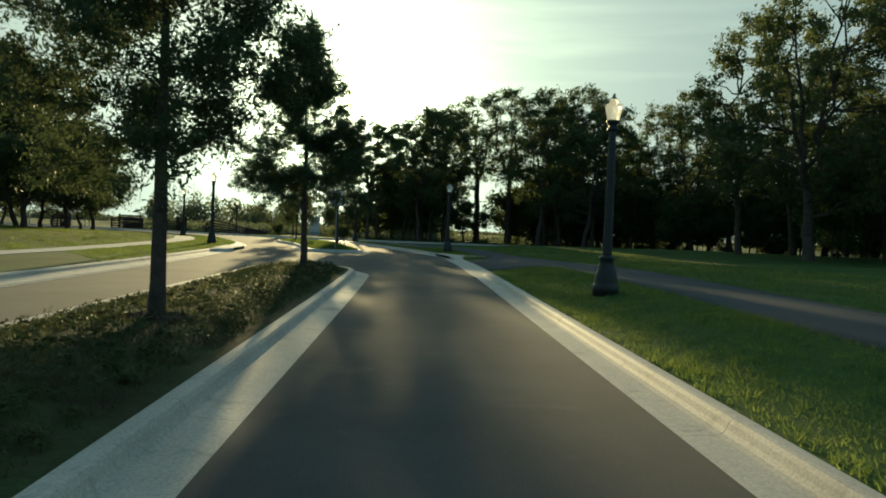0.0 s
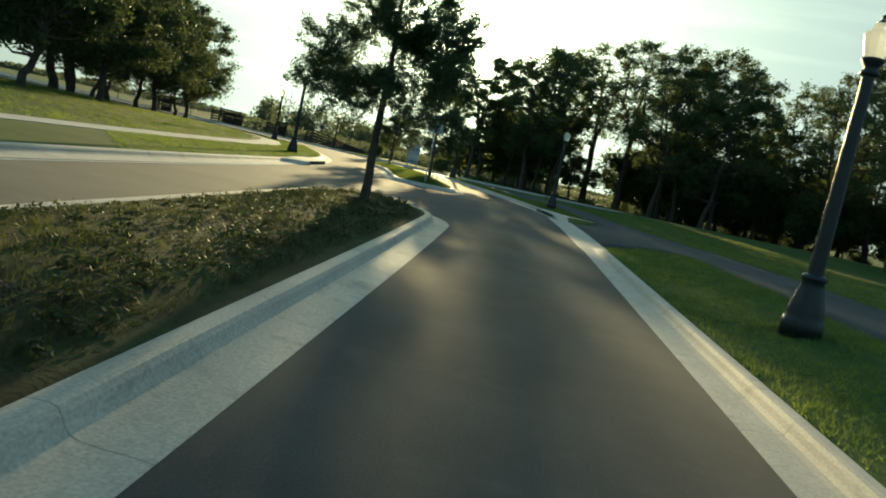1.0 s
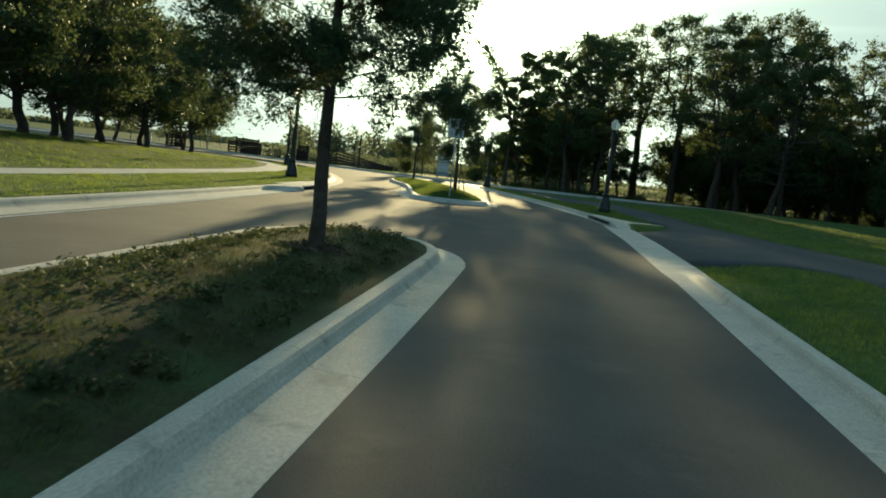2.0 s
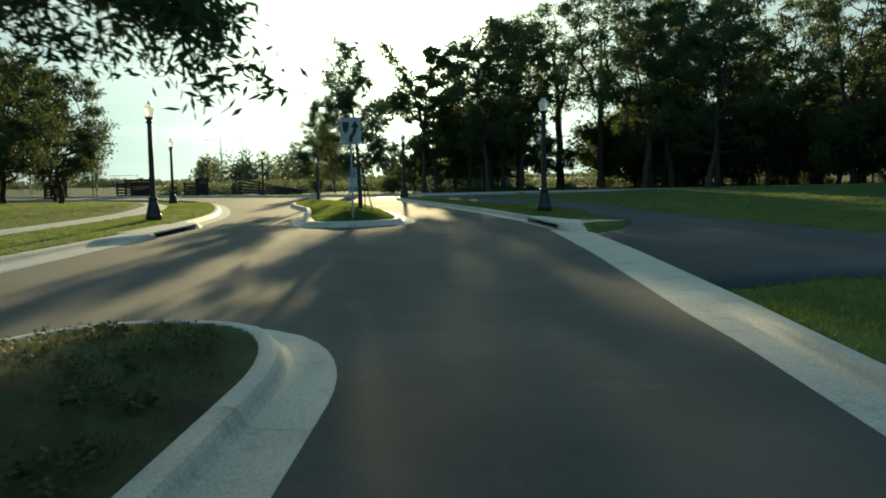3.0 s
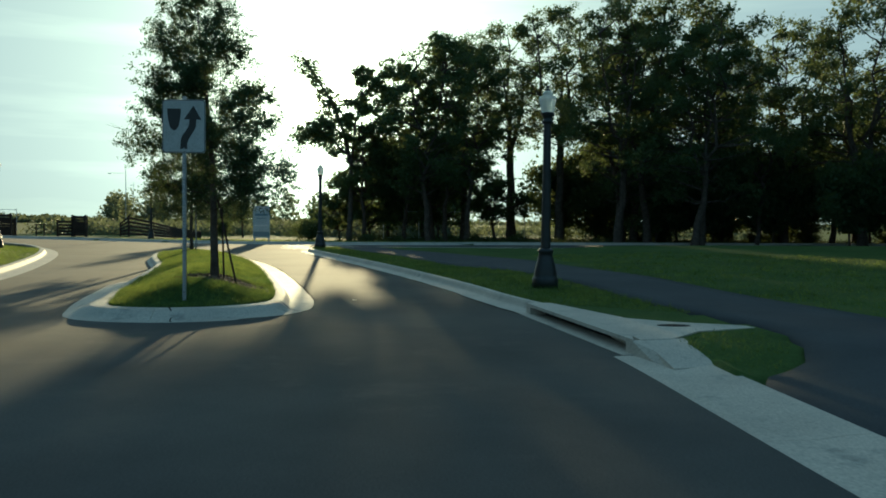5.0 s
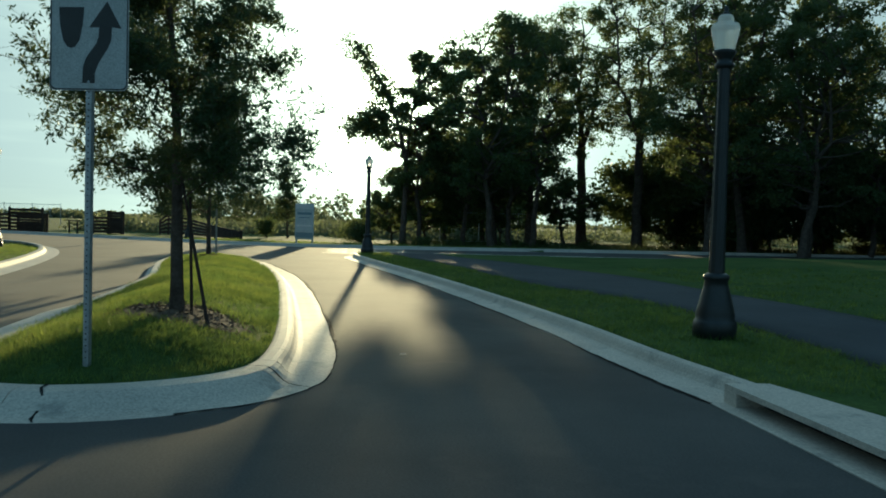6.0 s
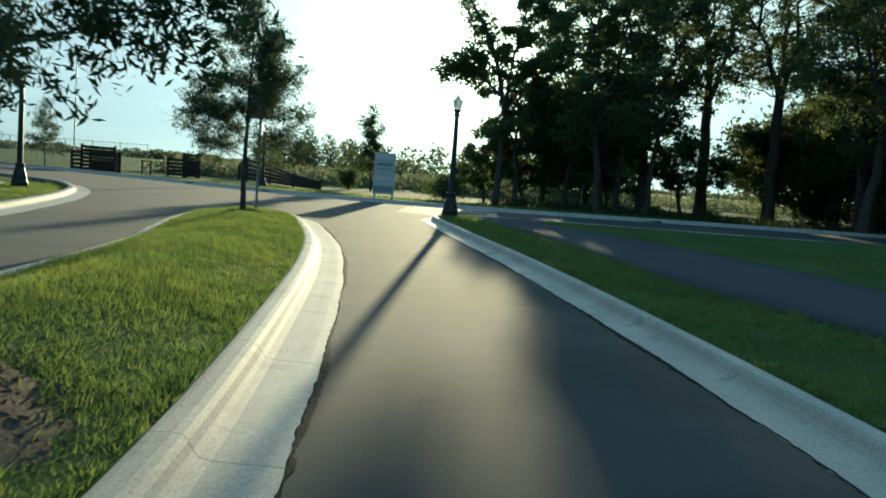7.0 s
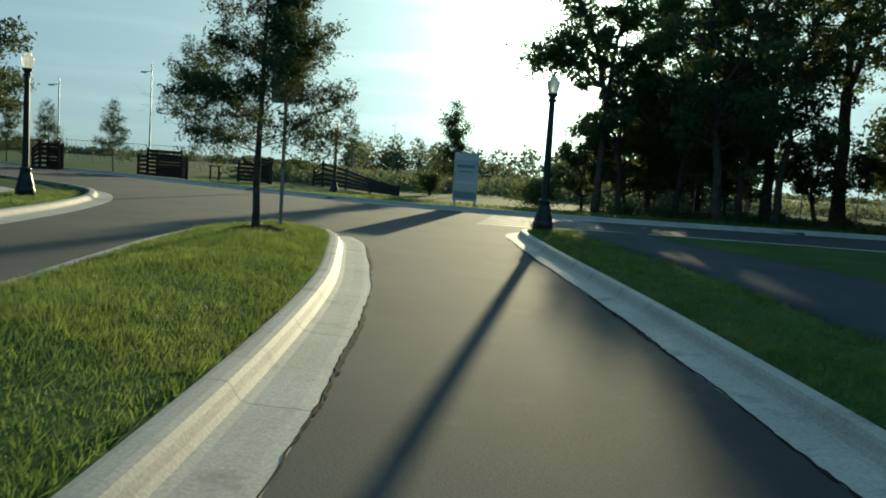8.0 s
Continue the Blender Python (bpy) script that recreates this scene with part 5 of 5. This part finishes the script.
# ---- grass ----
def grass(name, poly, density, height, width, seed, label, material="grass", spread=0.045):
    """Single pointed blades, many of them in tufts that lean outwards."""
    rg = np.random.default_rng(seed)
    P = np.array(poly)
    lo, hi = P.min(0), P.max(0)
    k = int(np.prod(hi - lo) * density)
    X, Y = rg.uniform(lo[0], hi[0], k), rg.uniform(lo[1], hi[1], k)
    # two blades of three stand in tufts
    tuft = rg.integers(0, max(1, k // 16), k)
    tall = rg.uniform(0.6, 1.5, max(1, k // 16))[tuft]
    loose = rg.random(k) < 0.36
    tall[loose] = 0.8
    cx, cy = rg.uniform(lo[0], hi[0], max(1, k // 16)), rg.uniform(lo[1], hi[1], max(1, k // 16))
    X, Y = np.where(loose, X, cx[tuft] + rg.normal(0, spread, k)), np.where(loose, Y, cy[tuft] + rg.normal(0, spread, k))
    out_x, out_y = np.where(loose, 0, X - cx[tuft]), np.where(loose, 0, Y - cy[tuft])
    ok = inside(P, X, Y) & ~inside(TRAIL_POLY, X, Y) & ~inside(PATH_POLY, X, Y)
    for mx, my, mr in MULCHED:
        ok &= np.hypot(X - mx, Y - my) > mr * rg.uniform(0.55, 1.05, k)
    patch = np.sin(X * 1.7 + np.sin(Y * 1.1)) * np.sin(Y * 1.3 + 0.7 * np.sin(X * 2.3))
    ok &= rg.random(k) < 0.75 + 0.25 * patch
    X, Y, patch, tall, out_x, out_y = X[ok], Y[ok], patch[ok], tall[ok], out_x[ok], out_y[ok]
    Z = lawn(X, Y)
    k = len(X)
    a = rg.uniform(0, 2 * math.pi, k)
    w = width * rg.uniform(0.6, 1.3, k)
    h = height * rg.uniform(0.45, 1.25, k) * (1 + 0.25 * patch) * tall
    lean = rg.normal(0, 0.38, (k, 2)) * h[:, None] + np.stack([out_x, out_y], 1) * 0.8
    dx, dy = np.cos(a) * w / 2, np.sin(a) * w / 2
    V = np.stack([np.stack([X - dx, Y - dy, Z - 0.015], 1), np.stack([X + dx, Y + dy, Z - 0.015], 1),
                  np.stack([X + lean[:, 0], Y + lean[:, 1], Z + h], 1)], 1).reshape(-1, 3)
    me = numpy_mesh(bpy.data.meshes.new(name), V, np.arange(3 * k).reshape(-1, 3))
    me.materials.append(M[material])
    return tagged(new(name, me), label, "grass", kind="stuff")


GRASS = "short mown grass blades"
grass("island_grass", ISLAND_LINE[::2], 3800, 0.062, 0.0095, 1, GRASS)
grass("median_grass", [(-1.93, 2), (-1.93, 24.6), (-2.5, 26.6), (-3.2, 26.9), (-3.9, 26.6), (-4.5, 24.6), (-4.5, 2)], 700, 0.07, 0.011, 2, "rough weedy grass with brown patches", "weedy")
grass("verge_grass", [(2.57, 4), (5.1, 4), (5.1, 23), (4.7, 27.5), (3.6, 29.3), (2.8, 29.8), (2.79, 28.6), (2.58, 26.2)], 1100, 0.06, 0.012, 3, GRASS)
high = resample(RIGHT_HIGH[2:10], 0.6)
grass("verge_grass", np.concatenate([high + normals_of(high) * -0.02, [(-4.3, 72.4)], resample(TRAIL_NEAR[12:], 0.6)[::-1]]), 1100, 0.06, 0.012, 4, GRASS)
grass("islet_grass", [(2.45, 40.1), (3.1, 40.25), (3.6, 41.2), (3.7, 42.4), (2.9, 42.1), (2.4, 41.4)], 700, 0.05, 0.010, 5, GRASS)
left = resample([p for p in LEFT_SIDE[3:12]], 0.6)
grass("left_verge_grass", np.concatenate([left, resample(PATH_NEAR[2:], 0.6)]), 520, 0.06, 0.014, 6, GRASS)
grass("lawn_grass", [(7.7, 14), (16, 14), (14, 60), (4, 66), (4.2, 54), (6.2, 43)], 170, 0.07, 0.018, 7, GRASS)
grass("left_lawn_grass", [(-13.5, 22), (-22, 22), (-30, 72), (-22.6, 72.6), (-16, 56), (-14, 41)], 190, 0.07, 0.018, 8, GRASS)

# a scrap of pale paper on the lane
bm = bmesh.new()
v = [bm.verts.new(p) for p in ((0, 0, 0.006), (0.07, -0.01, 0.009), (0.15, 0.02, 0.007), (0.14, 0.10, 0.012), (0.06, 0.12, 0.008), (0.01, 0.09, 0.014), (0.075, 0.05, 0.016))]
for i in range(6):
    bm.faces.new((v[i], v[(i + 1) % 6], v[6]))
me = bpy.data.meshes.new("paper_scrap")
bm.to_mesh(me)
bm.free()
me.materials.append(M["paper"])
scrap = new("paper_scrap", me)
scrap.location = (-1.75, 47.6, 0.0)
scrap.scale = (0.55, 0.55, 0.55)
tagged(scrap, "crumpled scrap of pale paper on the asphalt", "litter")

grass("far_verge_grass", [(-36, 96), (-20, 87.4), (-12, 83.5), (-4, 83.2), (6, 85.9), (6, 90), (-4, 89), (-12, 90), (-20, 94), (-36, 103)], 60, 0.12, 0.03, 9, GRASS)
grass("woodland_grass", [(6, 86.2), (22, 90), (38, 92.8), (38, 104), (-6, 104), (-6, 90), (4, 90)], 26, 0.34, 0.045, 10, "tall dark rank grass between the woodland trunks", "weed_leaf")

def weeds(name, poly, clumps, seed, label):
    """Low clumps of broad-leaved weeds."""
    rg = np.random.default_rng(seed)
    P = np.array(poly)
    lo, hi = P.min(0), P.max(0)
    X, Y = rg.uniform(lo[0], hi[0], clumps), lo[1] + (hi[1] - lo[1]) * rg.random(clumps) ** 1.3
    ok = inside(P, X, Y)
    X, Y = X[ok], Y[ok]
    per = 34
    r = np.repeat(rg.uniform(0.05, 0.17, len(X)), per)
    a, d = rg.uniform(0, 2 * math.pi, len(X) * per), np.sqrt(rg.random(len(X) * per))
    cx, cy = np.repeat(X, per) + np.cos(a) * d * r, np.repeat(Y, per) + np.sin(a) * d * r
    C = np.stack([cx, cy, lawn(cx, cy) + 0.02 + r * 0.9 * (1 - 0.7 * d * d) * rg.uniform(0.3, 1.0, len(cx))], 1)
    u = rg.normal(0, 1, (len(C), 3))
    u[:, 2] *= 0.5
    u /= np.linalg.norm(u, axis=1)[:, None]
    v = np.cross(u, rg.normal(0, 0.4, (len(C), 3)) + [0, 0, 1])
    v /= np.linalg.norm(v, axis=1)[:, None] + 1e-9
    s = rg.uniform(0.014, 0.034, (len(C), 1))
    V = np.stack([C - u * s, C + v * s * 0.6, C + u * s, C - v * s * 0.6], 1).reshape(-1, 3)
    me = numpy_mesh(bpy.data.meshes.new(name), V, np.arange(4 * len(C)).reshape(-1, 4))
    me.materials.append(M["weed_leaf"])
    return tagged(new(name, me), label, "weeds", kind="stuff")


weeds("median_weeds", [(-2.0, 3), (-2.0, 24.6), (-2.5, 26.3), (-3.9, 26.3), (-4.4, 24.6), (-4.4, 3)], 620, 12, "dark broad-leaved weeds among the median's grass")
